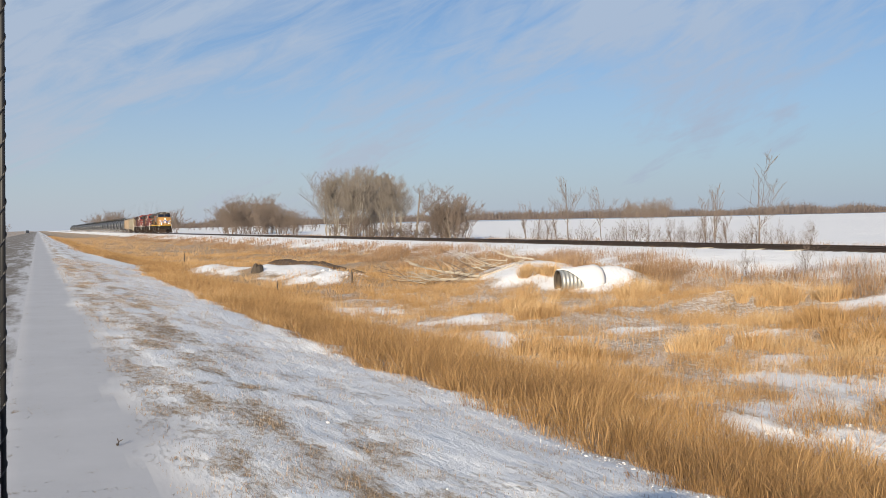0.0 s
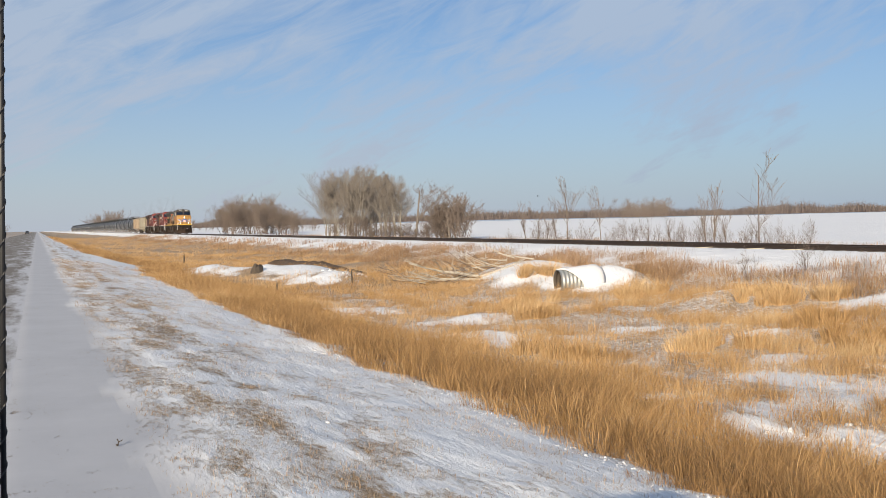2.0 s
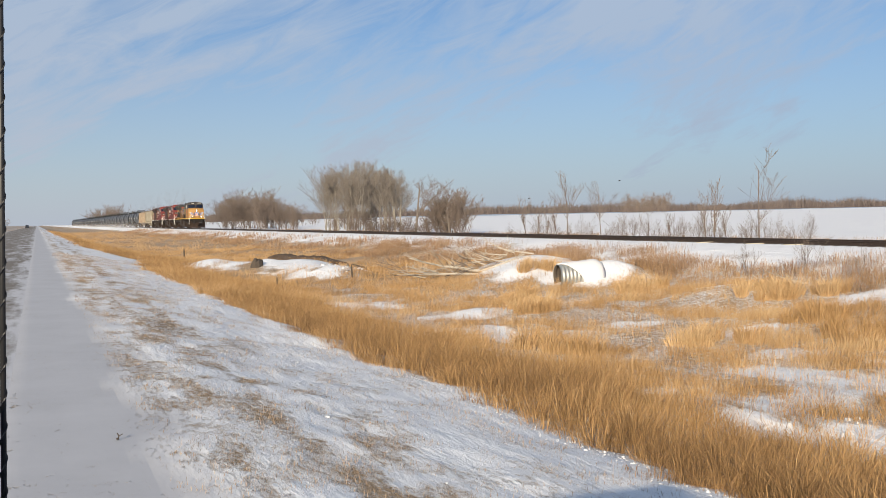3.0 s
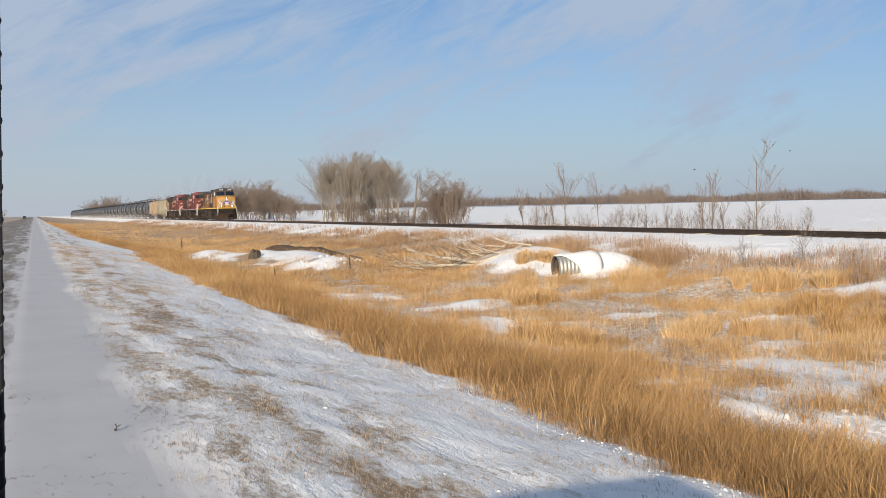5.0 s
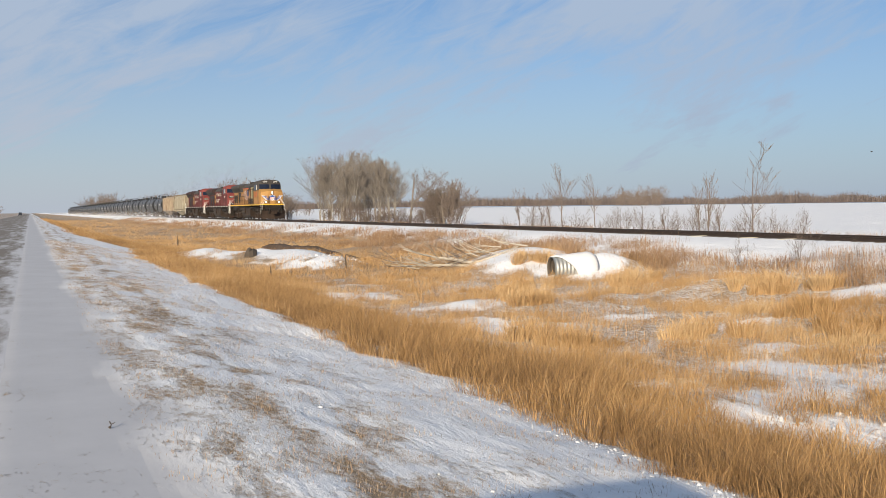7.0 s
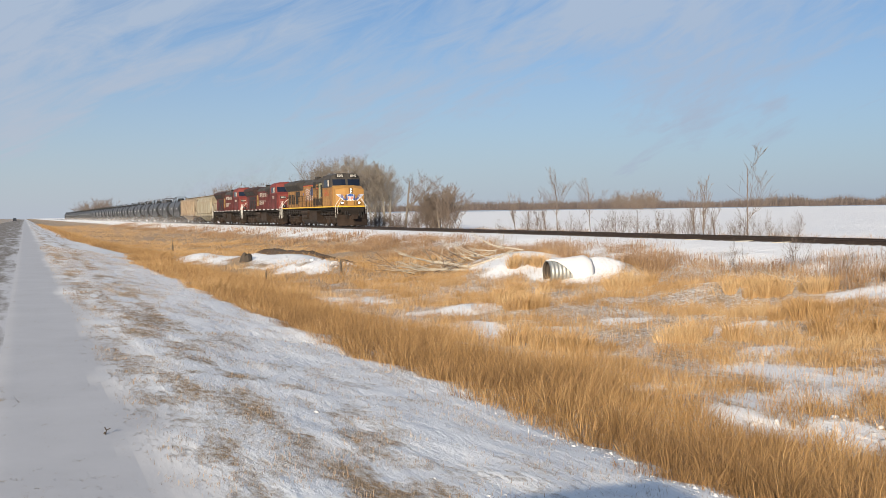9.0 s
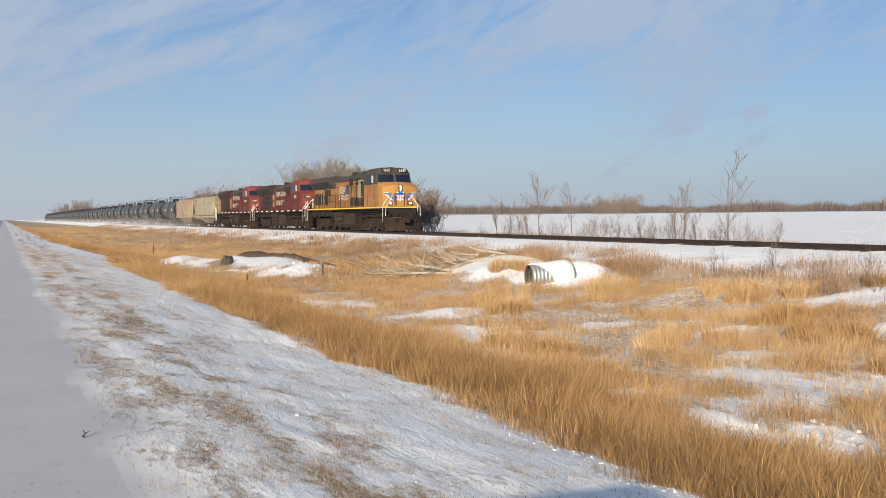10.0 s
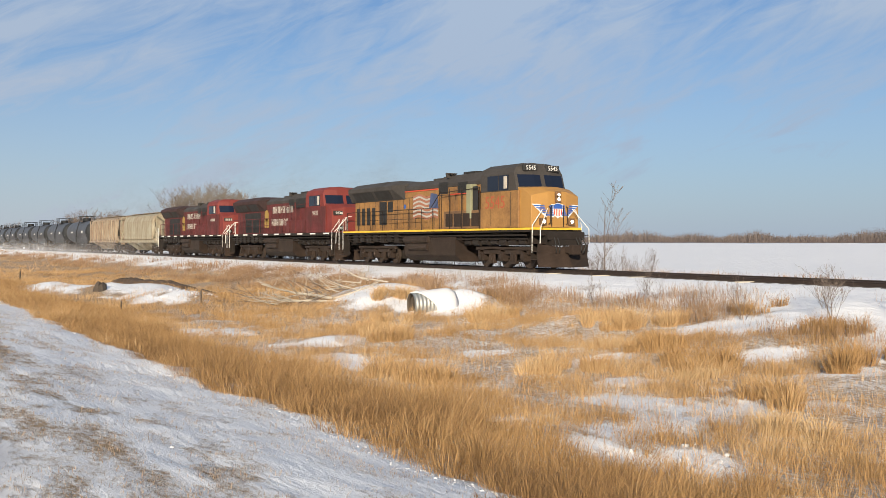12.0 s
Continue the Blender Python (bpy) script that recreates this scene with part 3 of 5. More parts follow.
def bare_tree(name, seed, tall, girth, stems, splay, top, spread, kids, rise, bark, twig, label, category, thin=0.006):
    rng = random.Random(seed)
    trunk, crown = ([], []), ([], [])
    for s in range(stems):
        a = rng.uniform(0, math.tau)
        d = rng.uniform(0, splay)
        way = Vector((math.cos(a) * d, math.sin(a) * d, 1)).normalized()
        off = Vector((math.cos(a), math.sin(a), 0)) * (0.25 * d * tall * 0.5 if stems > 1 else 0)
        grow(rng, trunk, crown, off - Vector((0, 0, 0.3)), way, tall * rng.uniform(0.75, 1.0) + 0.3, girth * rng.uniform(0.7, 1.1), top, top, spread, kids, rise, thin)
    ob = tagged(new(name), label, category)
    for nm, (vs, fs), mat in (("trunk", trunk, bark), ("crown", crown, twig)):
        if fs:
            me = bpy.data.meshes.new(nm)
            me.from_pydata(vs, [], fs)
            me.materials.append(mat)
            new(nm, me).parent = ob
    return ob


def set_tree(ob, x, y, turn, size, zs=1.0):
    z = float(height(np.array([x]), np.array([y]))[0]) - (0.55 * size if ob.name.startswith("willow") else 0)
    m = pose(x, y, z, 0, 0, turn) @ Matrix.Diagonal((size, size, size * zs, 1))
    return copy_thing(ob, m)


def stand(kinds, places, group):
    """Places: x, y, size, height factor; each kind's first is the model itself."""
    rng = random.Random(len(places))
    for i, (x, y, size, zs) in enumerate(places):
        ob = set_tree(kinds[i % len(kinds)], x, y, rng.uniform(0, 360), size, zs)
        tagged(ob, group=group)


def ray_place(az, across):
    """A place at that lateral distance, seen from the road at that bearing in degrees."""
    return across, across / math.tan(radians(az))


def build_trees():
    poplars = [bare_tree("poplar_tree", 20 + i, 7.2, 0.085, 2, 0.07, 3, 0.48, 3, 0.6, M_PALEBARK, M_BARK, "bare grey poplar tree with pale slender trunks in snow", "tree", 0.012) for i in range(3)]
    shrubs = [bare_tree("willow_bush", 40 + i, 4.2, 0.04, 8, 0.62, 3, 0.55, 2, 0.6, M_TWIG, M_TWIG, "leafless brown willow bush with dense thin twigs", "bush", 0.012) for i in range(3)]
    saplings = [bare_tree("sapling_tree", 60 + i, 3.6, 0.05, 1, 0.05, 3, (0.30, 0.46, 0.55)[i], 2, 0.9, M_TWIG, M_TWIG, "thin leafless sapling beside the railway", "tree", 0.007) for i in range(3)]
    lite = [bare_tree("willow_thicket", 46 + i, 4.2, 0.05, 6, 0.7, 2, 0.5, 2, 0.55, M_TWIG, M_TWIG, "distant leafless brown willow thicket beside the railway", "bush", 0.022) for i in range(2)]
    oak = bare_tree("spreading_tree", 71, 6.2, 0.13, 1, 0.1, 4, 0.58, 2, 0.5, M_BARK, M_TWIG, "leafless spreading tree with crooked dark limbs", "tree", 0.010)
    brush = [bare_tree("brush_stems", 80 + i, 2.0, 0.02, 5, 0.6, 2, 0.5, 2, 0.6, M_TWIG, M_TWIG, "leafless scrub stems in weeds by the track", "bush", 0.005) for i in range(2)]
    rng = random.Random(4)
    # the big grove: tall poplars side by side, willow scrub under them
    grove = []
    for i in range(24):
        az = 15.9 + 4.5 * (i + rng.random()) / 24
        x, y = ray_place(az, rng.uniform(36, 46))
        grove.append((x, y, (y / 123) * rng.uniform(0.86, 1.07), 1.0))
    stand(poplars, grove, "poplar grove")
    under = []
    for i in range(12):
        x, y = ray_place(16.4 + 6.6 * (i + rng.random()) / 12, rng.uniform(34, 40))
        under.append((x, y, rng.uniform(0.5, 0.75) * y / 105, rng.uniform(0.7, 1.0)))
    for az, size in ((22.6, 0.95), (23.2, 1.1), (23.9, 0.95), (23.5, 1.05), (22.9, 0.9)):
        x, y = ray_place(az, rng.uniform(36, 38))
        under.append((x, y, size, 1.0))
    stand(shrubs, under, "willow scrub under the grove")
    x, y = ray_place(21.2, 37)
    set_tree(oak, x, y, 20, 1.12)
    x, y = ray_place(23.3, 36.5)
    set_tree(oak, x, y, 200, 0.80)
    # rounded willow clump farther along
    clump = []
    for i in range(18):
        az = 9.9 + 4.4 * (i + rng.random()) / 18
        x, y = ray_place(az, rng.uniform(38, 46))
        fall = 1.0 - 0.30 * abs((az - 11.6) / 2.4) ** 1.5
        clump.append((x, y, 1.5 * fall * rng.uniform(0.9, 1.1) * y / 185, 1.0))
    stand(shrubs, clump, "willow clump")
    far = []
    for az0, az1, across, n, size in ((5.9, 7.4, 42, 9, 1.6), (2.9, 4.4, 44, 12, 2.9), (4.9, 5.6, 44, 4, 1.6), (33.4, 35.9, 235, 14, 1.7), (7.8, 9.4, 70, 5, 1.2), (14.5, 15.5, 60, 3, 0.7)):
        for i in range(n):
            x, y = ray_place(az0 + (az1 - az0) * (i + rng.random()) / n, across * rng.uniform(0.95, 1.15))
            far.append((x, y, size * rng.uniform(0.8, 1.1), 1.0))
    stand(lite, far, "distant scrub behind the track")
    # single saplings in the fence strip beyond the track: bearing, height, kind
    for az, tall, k in ((27.8, 3.4, 0), (28.45, 2.7, 1), (29.0, 2.3, 0), (29.6, 3.1, 0), (30.3, 4.5, 1), (31.6, 1.6, 2), (32.2, 3.7, 1), (33.6, 1.9, 2), (34.9, 2.1, 2), (36.2, 1.9, 0), (38.1, 3.0, 0), (38.6, 3.7, 0), (39.3, 2.4, 0), (41.1, 4.6, 2), (40.8, 2.2, 2)):
        x, y = ray_place(az, rng.uniform(35.0, 36.5))
        tagged(set_tree(saplings[k], x, y, rng.uniform(0, 360), tall / 3.9), group="saplings by the fence strip")
    scrub = []
    for i in range(40):
        x, y = ray_place(26.5 + 17 * (i + rng.random()) / 40, rng.uniform(34.2, 37.5))
        scrub.append((x, y, rng.uniform(0.35, 0.75), 1.0))
    for x, y, s in ((21.6, 16.0, 0.55), (22.6, 14.6, 0.6), (21.2, 18.6, 0.5), (23.0, 17.2, 0.5), (22.0, 21.0, 0.4), (23.4, 12.8, 0.6), (21.8, 25.6, 0.45), (22.4, 23.6, 0.5)):
        scrub.append((x, y, s, 1.0))
    stand(brush, scrub, "scrub by the track")
    for ob in (*poplars, *shrubs, *lite, *saplings, oak, *brush):
        for o in (*ob.children, ob):
            bpy.data.objects.remove(o)


build_trees()


def far_woods():
    """A thin belt of bare woods on the skyline, uneven in height."""
    n = 60000
    az = RNG.uniform(radians(4), radians(64), n)
    d = RNG.uniform(560, 760, n)
    x, y = d * np.sin(az), d * np.cos(az)
    top = 4.2 + 7.5 * np.clip(bumpy(az * 45, az * 0 + 2.2, 1.0, 91) * 0.9 + bumpy(az * 190, az * 0 + 5.0, 1.0, 95) * 0.35 - 0.30, 0.05, 1)
    top *= np.interp(np.degrees(az), [4, 20, 40, 64], [0.75, 0.8, 1.0, 1.1])
    v, f, t = blades(x, y, top * (1 - 0.6 * RNG.uniform(0, 1, n) ** 2.2), RNG.uniform(0.08, 0.26, n), np.clip(RNG.gamma(2, 0.26, n), 0.02, 0.9), np.clip(RNG.normal(0.45, 0.2, n), 0, 1), (0, 0))
    v[:, 2] += 1.2
    tagged(raw("far_woods", v, f, 3, M_WOODS, {"tone": t}), "distant belt of leafless woods along the snowy skyline", "woods", kind="stuff")


far_woods()


# ---- things in the ditch ----
def ground_z(x, y):
    return float(height(np.array([float(x)]), np.array([float(y)]))[0])


def culvert():
    """A short length of corrugated steel pipe lying half under snow."""
    pipe = tagged(new("culvert_pipe"), "corrugated galvanised culvert pipe half buried in snow", "culvert pipe")
    a = Vector((17.05, 30.05, 0))
    way = Vector((0.985, -0.17, 0.0)).normalized()
    R, L = 0.42, 1.35
    zc = -0.62
    side = Vector((-way.y, way.x, 0))
    n, rings = 32, []
    steps = 48
    for layer in (0, 1):
        rings = []
        for k in range(steps + 1):
            d = L * k / steps
            r = R + 0.018 * math.cos(d / 0.0708 * math.pi) - layer * 0.03
            c = a + way * d
            rings.append([(c + side * (r * math.cos(j * math.tau / n)) + Vector((0, 0, zc + r * math.sin(j * math.tau / n))))[:] for j in range(n)])
        bm = bmesh.new()
        loft(bm, rings, caps=False)
        # the inner wall gets a much darker colour than the outside
        part("pipe_lining" if layer else "pipe_wall", bm, M_TIE if layer else M_GALV, pipe, "dark inside of the pipe" if layer else "", smooth=True)
    # snow that drapes over the top and the far flank
    bm = bmesh.new()
    rng = random.Random(3)
    rows = []
    for k in range(15):
        d = 0.05 + (L + 0.25) * (k / 14) ** 1.1
        c = a + way * d
        row = []
        lo = 0.40 - 0.30 * k if k < 8 else -2.4
        lo *= rng.uniform(0.92, 1.05)
        for j in range(13):
            t = j / 12
            ang = math.pi / 2 - lo - (2.4 - lo) * t
            thick = 0.045 + 0.07 * math.sin(math.pi * min(max(t, 0.02), 0.98)) * rng.uniform(0.8, 1.2)
            r = R + 0.022 + thick * (0.5 + 0.5 * lattice(np.array([k * 0.5]), np.array([j * 0.6]), 5)[0])
            r *= 1 + 0.015 * max(0, k - 4) - 0.12 * max(0, k - 12)
            row.append((c + side * (r * math.cos(ang)) + Vector((0, 0, zc + r * math.sin(ang))))[:])
        rows.append(row)
    loft(bm, rows, closed=False, caps=False)
    ob = part("snow_cap", bm, M_SNOW, None, smooth=True)
    so = ob.modifiers.new("depth", "SOLIDIFY")
    so.thickness, so.offset = 0.05, -1
    tagged(ob, "snow drift lying over the culvert pipe", "snow drift", kind="stuff")


def branch_pile():
    """Two felled bleached limbs with forked boughs, and loose cut branches round them."""
    rng = random.Random(17)
    left = Vector((-0.90, 0.43, 0.0))

    def lay(x, y, lift, way, length, girth, depth, mat, label):
        main = ([], [])
        grow(rng, main, main, Vector((x, y, ground_z(x, y) + lift)), way.normalized(), length, girth, depth, depth, 0.5, 2 if girth > 0.04 else 1, 0.1, 0.009)
        me = bpy.data.meshes.new("cut_branch")
        me.from_pydata(main[0], [], main[1])
        me.materials.append(mat)
        tagged(new("cut_branch", me), label, "branch", "brush pile")

    big = "large bleached fallen limb with forked boughs on snow"
    small = "bleached cut branch in a brush pile on snow"
    lay(17.0, 36.6, 0.10, left + Vector((0, 0, 0.16)), 3.0, 0.065, 2, M_DEADWOOD, big)
    lay(16.8, 36.2, 0.06, left + Vector((0.1, -0.1, 0.02)), 2.6, 0.05, 2, M_DEADWOOD, big)
    lay(17.0, 36.8, 0.05, -left * 0.9 + Vector((0, 0, 0.26)), 2.2, 0.05, 2, M_DEADWOOD, big)
    for i in range(30):
        f = i / 29
        x, y = 14.6 + 4.0 * f + rng.gauss(0, 0.35), 38.2 - 1.6 * f + rng.gauss(0, 0.8)
        turn = left if rng.random() < 0.7 else -left
        way = turn + Vector((rng.gauss(0, 0.35), rng.gauss(0, 0.35), rng.uniform(-0.02, 0.30)))
        lay(x, y, 0.05 + 0.30 * rng.random(), way, rng.uniform(0.8, 1.9), rng.uniform(0.015, 0.035), 2, M_DEADWOOD if rng.random() < 0.6 else M_TWIG, small)
    for x, y in ((20.4, 22.6), (20.9, 22.0)):
        lay(x, y, 0.08, left + Vector((0, 0, 0.05)), 1.3, 0.03, 2, M_DEADWOOD, small)


def lump(bm, c, r, rng, flat=0.7):
    """An irregular stone."""
    n, m = 8, 5
    rings = []
    for i in range(1, m):
        t = math.pi * i / m
        rings.append([(c[0] + r * math.sin(t) * math.cos(j * math.tau / n) * rng.uniform(0.8, 1.2), c[1] + r * math.sin(t) * math.sin(j * math.tau / n) * rng.uniform(0.8, 1.2), c[2] - r * flat * math.cos(t) * rng.uniform(0.85, 1.1)) for j in range(n)])
    loft(bm, rings)


def rubble():
    rng = random.Random(29)
    for i in range(46):
        f = rng.random()
        x, y = 12.4 + 1.6 * rng.random(), 40.5 + 5.0 * f
        r = rng.uniform(0.035, 0.11)
        bm = bmesh.new()
        lump(bm, (0, 0, 0), r, rng)
        ob = part("field_stone", bm, M_ROCK if rng.random() < 0.4 else M_SNOW)
        ob.location = (x, y, ground_z(x, y) + r * 0.3)
        tagged(ob, "grey field stone dusted with snow on a bank", "stone", "rubble on the snow bank")
    # old planks and a broken stump by the drift
    bm = bmesh.new()
    rows = []
    for k in range(25):
        f = k / 24
        x, y = 14.2 + 0.9 * f + 0.25 * math.sin(f * 9), 63.0 - 11.0 * f
        z = ground_z(x, y)
        h = 0.62 * max(0.0, math.sin(math.pi * min(1, 0.05 + 0.93 * f))) ** 0.3 * rng.uniform(0.85, 1.1)
        rows.append([(x + dx * rng.uniform(0.85, 1.15), y, z + dz) for dx, dz in ((-0.55, -0.15), (-0.34, h * 0.55), (-0.22, h * 0.92), (0.15, h), (0.7, h * 0.7), (1.1, -0.15))])
    loft(bm, rows)
    bank = part("earth_bank", bm, M_EARTH)
    tagged(bank, "cut bank of bare dark brown earth above the snow", "earth bank")
    for x, y, l, turn, tilt in ((14.9, 46.4, 0.8, -30, 14),):
        bm = bmesh.new()
        box(bm, -l / 2, l / 2, -0.12, 0.12, -0.11, 0.11)
        bmesh.ops.subdivide_edges(bm, edges=[e for e in bm.edges if e.calc_length() > 1], cuts=4)
        for v in bm.verts:
            v.co += Vector((rng.gauss(0, 0.02), rng.gauss(0, 0.02), rng.gauss(0, 0.03)))
        ob = part("old_timber", bm, M_TIE)
        ob.matrix_basis = pose(x, y, ground_z(x, y) + 0.10, 0, tilt, turn)
        tagged(ob, "dark rotten timber lying on the snow bank", "timber")
    for x, y, r, h in ((10.3, 49.0, 0.29, 0.36), (10.1, 74.0, 0.05, 0.9), (12.4, 39.6, 0.035, 0.45), (9.0, 39.0, 0.03, 0.4)):
        bm = bmesh.new()
        n = 9
        ring = lambda z, k: [(r * k * math.cos(j * math.tau / n) * rng.uniform(0.85, 1.15), r * k * math.sin(j * math.tau / n) * rng.uniform(0.85, 1.15), z + (rng.uniform(-0.1, 0.1) if z > 0.2 else 0)) for j in range(n)]
        loft(bm, [ring(-0.2, 1.3), ring(0.05, 1.15), ring(h * 0.7, 0.95), ring(h, 0.5)])
        ob = part("tree_stump", bm, M_TIE)
        ob.location = (x, y, ground_z(x, y))
        tagged(ob, "dark weathered stump standing in dead grass", "stump")
    # a stick lying on the snowy shoulder
    bm = bmesh.new()
    rod(bm, [(0, 0, 0.0), (0.02, 0.03, 0.05), (0.0, 0.05, 0.09)], 0.008, 5)
    rod(bm, [(0.02, 0.03, 0.05), (0.07, 0.02, 0.075)], 0.006, 5)
    lump(bm, (0.0, 0.01, 0.02), 0.022, rng)
    ob = part("twig", bm, M_TIE)
    ob.scale = (0.55, 0.55, 0.55)
    ob.location = (0.50, 7.48, ground_z(0.5, 7.48))
    tagged(ob, "small dark twig stuck in shoulder snow", "twig")


culvert()
branch_pile()
rubble()


# ---- the parked vehicle whose shadow and aerial are seen ----
M_CARPAINT = plain("dark_vehicle_paint", (0.03, 0.035, 0.045), 0.35)
M_RUBBER = plain("tyre_rubber", (0.02, 0.02, 0.02), 0.85)
M_AERIAL = plain("black_aerial", (0.018, 0.018, 0.02), 0.45)
M_CARGLASS = plain("tinted_glass", (0.02, 0.025, 0.03), 0.1)


def vehicle(name, label, paint, m, aerial=False):
    car = tagged(new(name), label, "vehicle")
    bm = bmesh.new()
    def ring(y, w_, zb, zt):
        return [(-0.95, y, zb), (-w_, y, (zb + zt) / 2), (-w_ + 0.06, y, zt), (w_ - 0.06, y, zt), (w_, y, (zb + zt) / 2), (0.95, y, zb)]
    loft(bm, [ring(-3.5, 0.90, 0.45, 0.95), ring(-3.3, 0.96, 0.35, 1.12), ring(0.55, 0.97, 0.35, 1.10), ring(1.3, 0.96, 0.38, 1.02), ring(1.95, 0.90, 0.42, 0.92), ring(2.1, 0.80, 0.50, 0.75)])
    part("body", bm, paint, car, bevel=0.03)
    bm = bmesh.new()
    loft(bm, [[(-0.90, -3.3, 1.08), (0.90, -3.3, 1.08), (0.90, 0.85, 1.06), (-0.90, 0.85, 1.06)], [(-0.72, -2.9, 1.80), (0.72, -2.9, 1.80), (0.72, 0.22, 1.80), (-0.72, 0.22, 1.80)], [(-0.60, -2.7, 1.88), (0.60, -2.7, 1.88), (0.60, 0.05, 1.88), (-0.60, 0.05, 1.88)]])
    part("cabin", bm, paint, car, bevel=0.02)
    for y0, y1 in ((-3.0, -1.6), (-1.5, 0.0)):
        for s in (-1, 1):
            bm = bmesh.new()
            vs = [(s * 0.885, y0, 1.16), (s * 0.885, y1 + 0.1, 1.16), (s * 0.745, y1, 1.68), (s * 0.745, y0 + 0.1, 1.68)]
            o = [bm.verts.new(p) for p in vs]
            i = [bm.verts.new((p[0] - s * 0.02, p[1], p[2])) for p in vs]
            bm.faces.new(o)
            bm.faces.new(i[::-1])
            for k in range(4):
                bm.faces.new((o[k], o[(k + 1) % 4], i[(k + 1) % 4], i[k]))
            part("window", bm, M_CARGLASS, car)
    for y in (-2.45, 1.15):
        for s in (-1, 1):
            bm = bmesh.new()
            cyl(bm, (s * 0.74, y, 0.36), (s * 0.98, y, 0.36), 0.36, n=18)
            w_ = part("wheel", bm, M_RUBBER, car, bevel=0.03)
            bm = bmesh.new()
            cyl(bm, (s * 0.97, y, 0.36), (s * 0.995, y, 0.36), 0.2, n=12)
            part("rim", bm, M_GALV, w_)
    if aerial:
        base = (0.929, 1.35, 0.98)
        bm = bmesh.new()
        lean_x = 0.026
        cyl(bm, (base[0] - 0.62 * lean_x, base[1], base[2]), (base[0] + 0.7 * lean_x, base[1], 2.3), 0.0038, 0.0036, 10)
        mast = part("aerial", bm, M_AERIAL, car, "black aerial mast with a spiral wrap", smooth=True)
        bm = bmesh.new()
        prev = None
        for k in range(420):
            z = 1.05 + k * 0.003
            ang = k * math.tau / 14
            p = (base[0] + lean_x * (z - 1.6) + 0.0040 * math.cos(ang), base[1] + 0.0040 * math.sin(ang), z)
            if prev:
                cyl(bm, prev, p, 0.0011, n=4, caps=False)
            prev = p
        part("spiral_wrap", bm, M_AERIAL, mast)
        bm = bmesh.new()
        cyl(bm, (base[0] - 0.016, base[1], 0.96), (base[0] - 0.016, base[1], 1.04), 0.02, 0.008, 12)
        part("aerial_base", bm, M_RUBBER, car)
    car.matrix_basis = m
    return car


vehicle("parked_vehicle", "dark parked utility vehicle with a fender aerial on the road", M_CARPAINT, pose(-0.97, 0.0, 0.0), aerial=True)
vehicle("distant_vehicle", "dark vehicle far away on the snowy road", M_CARPAINT, pose(-5.2, 600, 0.02, 0, 0, 180))


def roadside_trees():
    """Dark trees beside the road at the horizon."""
    model = bare_tree("roadside_tree", 95, 6.0, 0.12, 6, 0.4, 2, 0.5, 2, 0.6, M_TWIG, M_TWIG, "dark leafless trees far off by the road", "tree", 0.05)
    rng = random.Random(2)
    for i in range(12):
        tagged(set_tree(model, -21 - rng.uniform(0, 14), 780 + rng.uniform(0, 120), rng.uniform(0, 360), rng.uniform(0.9, 1.35)), group="trees by the far road")
    for o in (*model.children, model):
        bpy.data.objects.remove(o)


roadside_trees()


# ---- the train ----
M_YEL = plain("armour_yellow_paint", (0.325, 0.168, 0.050), 0.6, 0, (0.13, 0.066, 0.029), 1.0, 0.6, 1.2)
M_NOSEYEL = plain("nose_yellow_paint", (0.39, 0.205, 0.052), 0.5, 0, (0.27, 0.14, 0.045), 0.5, 0.8)
M_ROOFGREY = plain("sooty_grey_roof", (0.050, 0.043, 0.038), 0.7, 0, (0.024, 0.021, 0.019), 0.8, 0.7)
M_CPRED = plain("faded_red_paint", (0.115, 0.017, 0.016), 0.7, 0, (0.040, 0.014, 0.013), 0.9, 0.8, 1.4)
M_CABRED = plain("bright_red_paint", (0.185, 0.026, 0.018), 0.6, 0, (0.10, 0.020, 0.017), 0.7, 0.9)
M_STRIPERED = plain("red_stripe", (0.60, 0.07, 0.03), 0.5)
M_FADERED = plain("faded_red_numerals", (0.38, 0.07, 0.03), 0.6, 0, (0.26, 0.09, 0.035), 0.7, 3)
M_GRIME = plain("grimy_underframe", (0.018, 0.012, 0.009), 0.9, 0.1, (0.010, 0.008, 0.007), 0.8, 1.5, bump=0.02)
M_DIRT = plain("dusty_brown_steel", (0.034, 0.020, 0.013), 0.9, 0.1, (0.009, 0.006, 0.005), 0.7, 1.2, bump=0.02)
M_BLACK = plain("black_grille", (0.02, 0.019, 0.018), 0.7)
M_WHEEL = plain("dark_wheel_steel", (0.055, 0.036, 0.026), 0.65, 0.3, (0.03, 0.025, 0.02), 0.7, 3)
M_WHITE = plain("white_paint", (0.78, 0.77, 0.73), 0.5, 0, (0.45, 0.42, 0.38), 0.6, 2)
M_BLUE = plain("blue_enamel", (0.03, 0.10, 0.38), 0.45)
M_YSTRIPE = plain("safety_yellow", (0.80, 0.50, 0.04), 0.45)
M_SOOTRED = plain("sooty_dark_red", (0.045, 0.015, 0.013), 0.75, 0, (0.018, 0.012, 0.011), 0.9, 0.7)
M_BROWNED = plain("brown_stained_yellow", (0.21, 0.112, 0.045), 0.7, 0, (0.07, 0.042, 0.028), 1.0, 0.8)
M_GOLD = plain("gold_crest_paint", (0.34, 0.22, 0.05), 0.6)
M_FADED = plain("faded_white_decal", (0.46, 0.42, 0.37), 0.65)
M_CREAM = plain("cream_hopper_paint", (0.35, 0.32, 0.235), 0.65, 0, (0.17, 0.115, 0.07), 0.9, 0.6, 2.2)
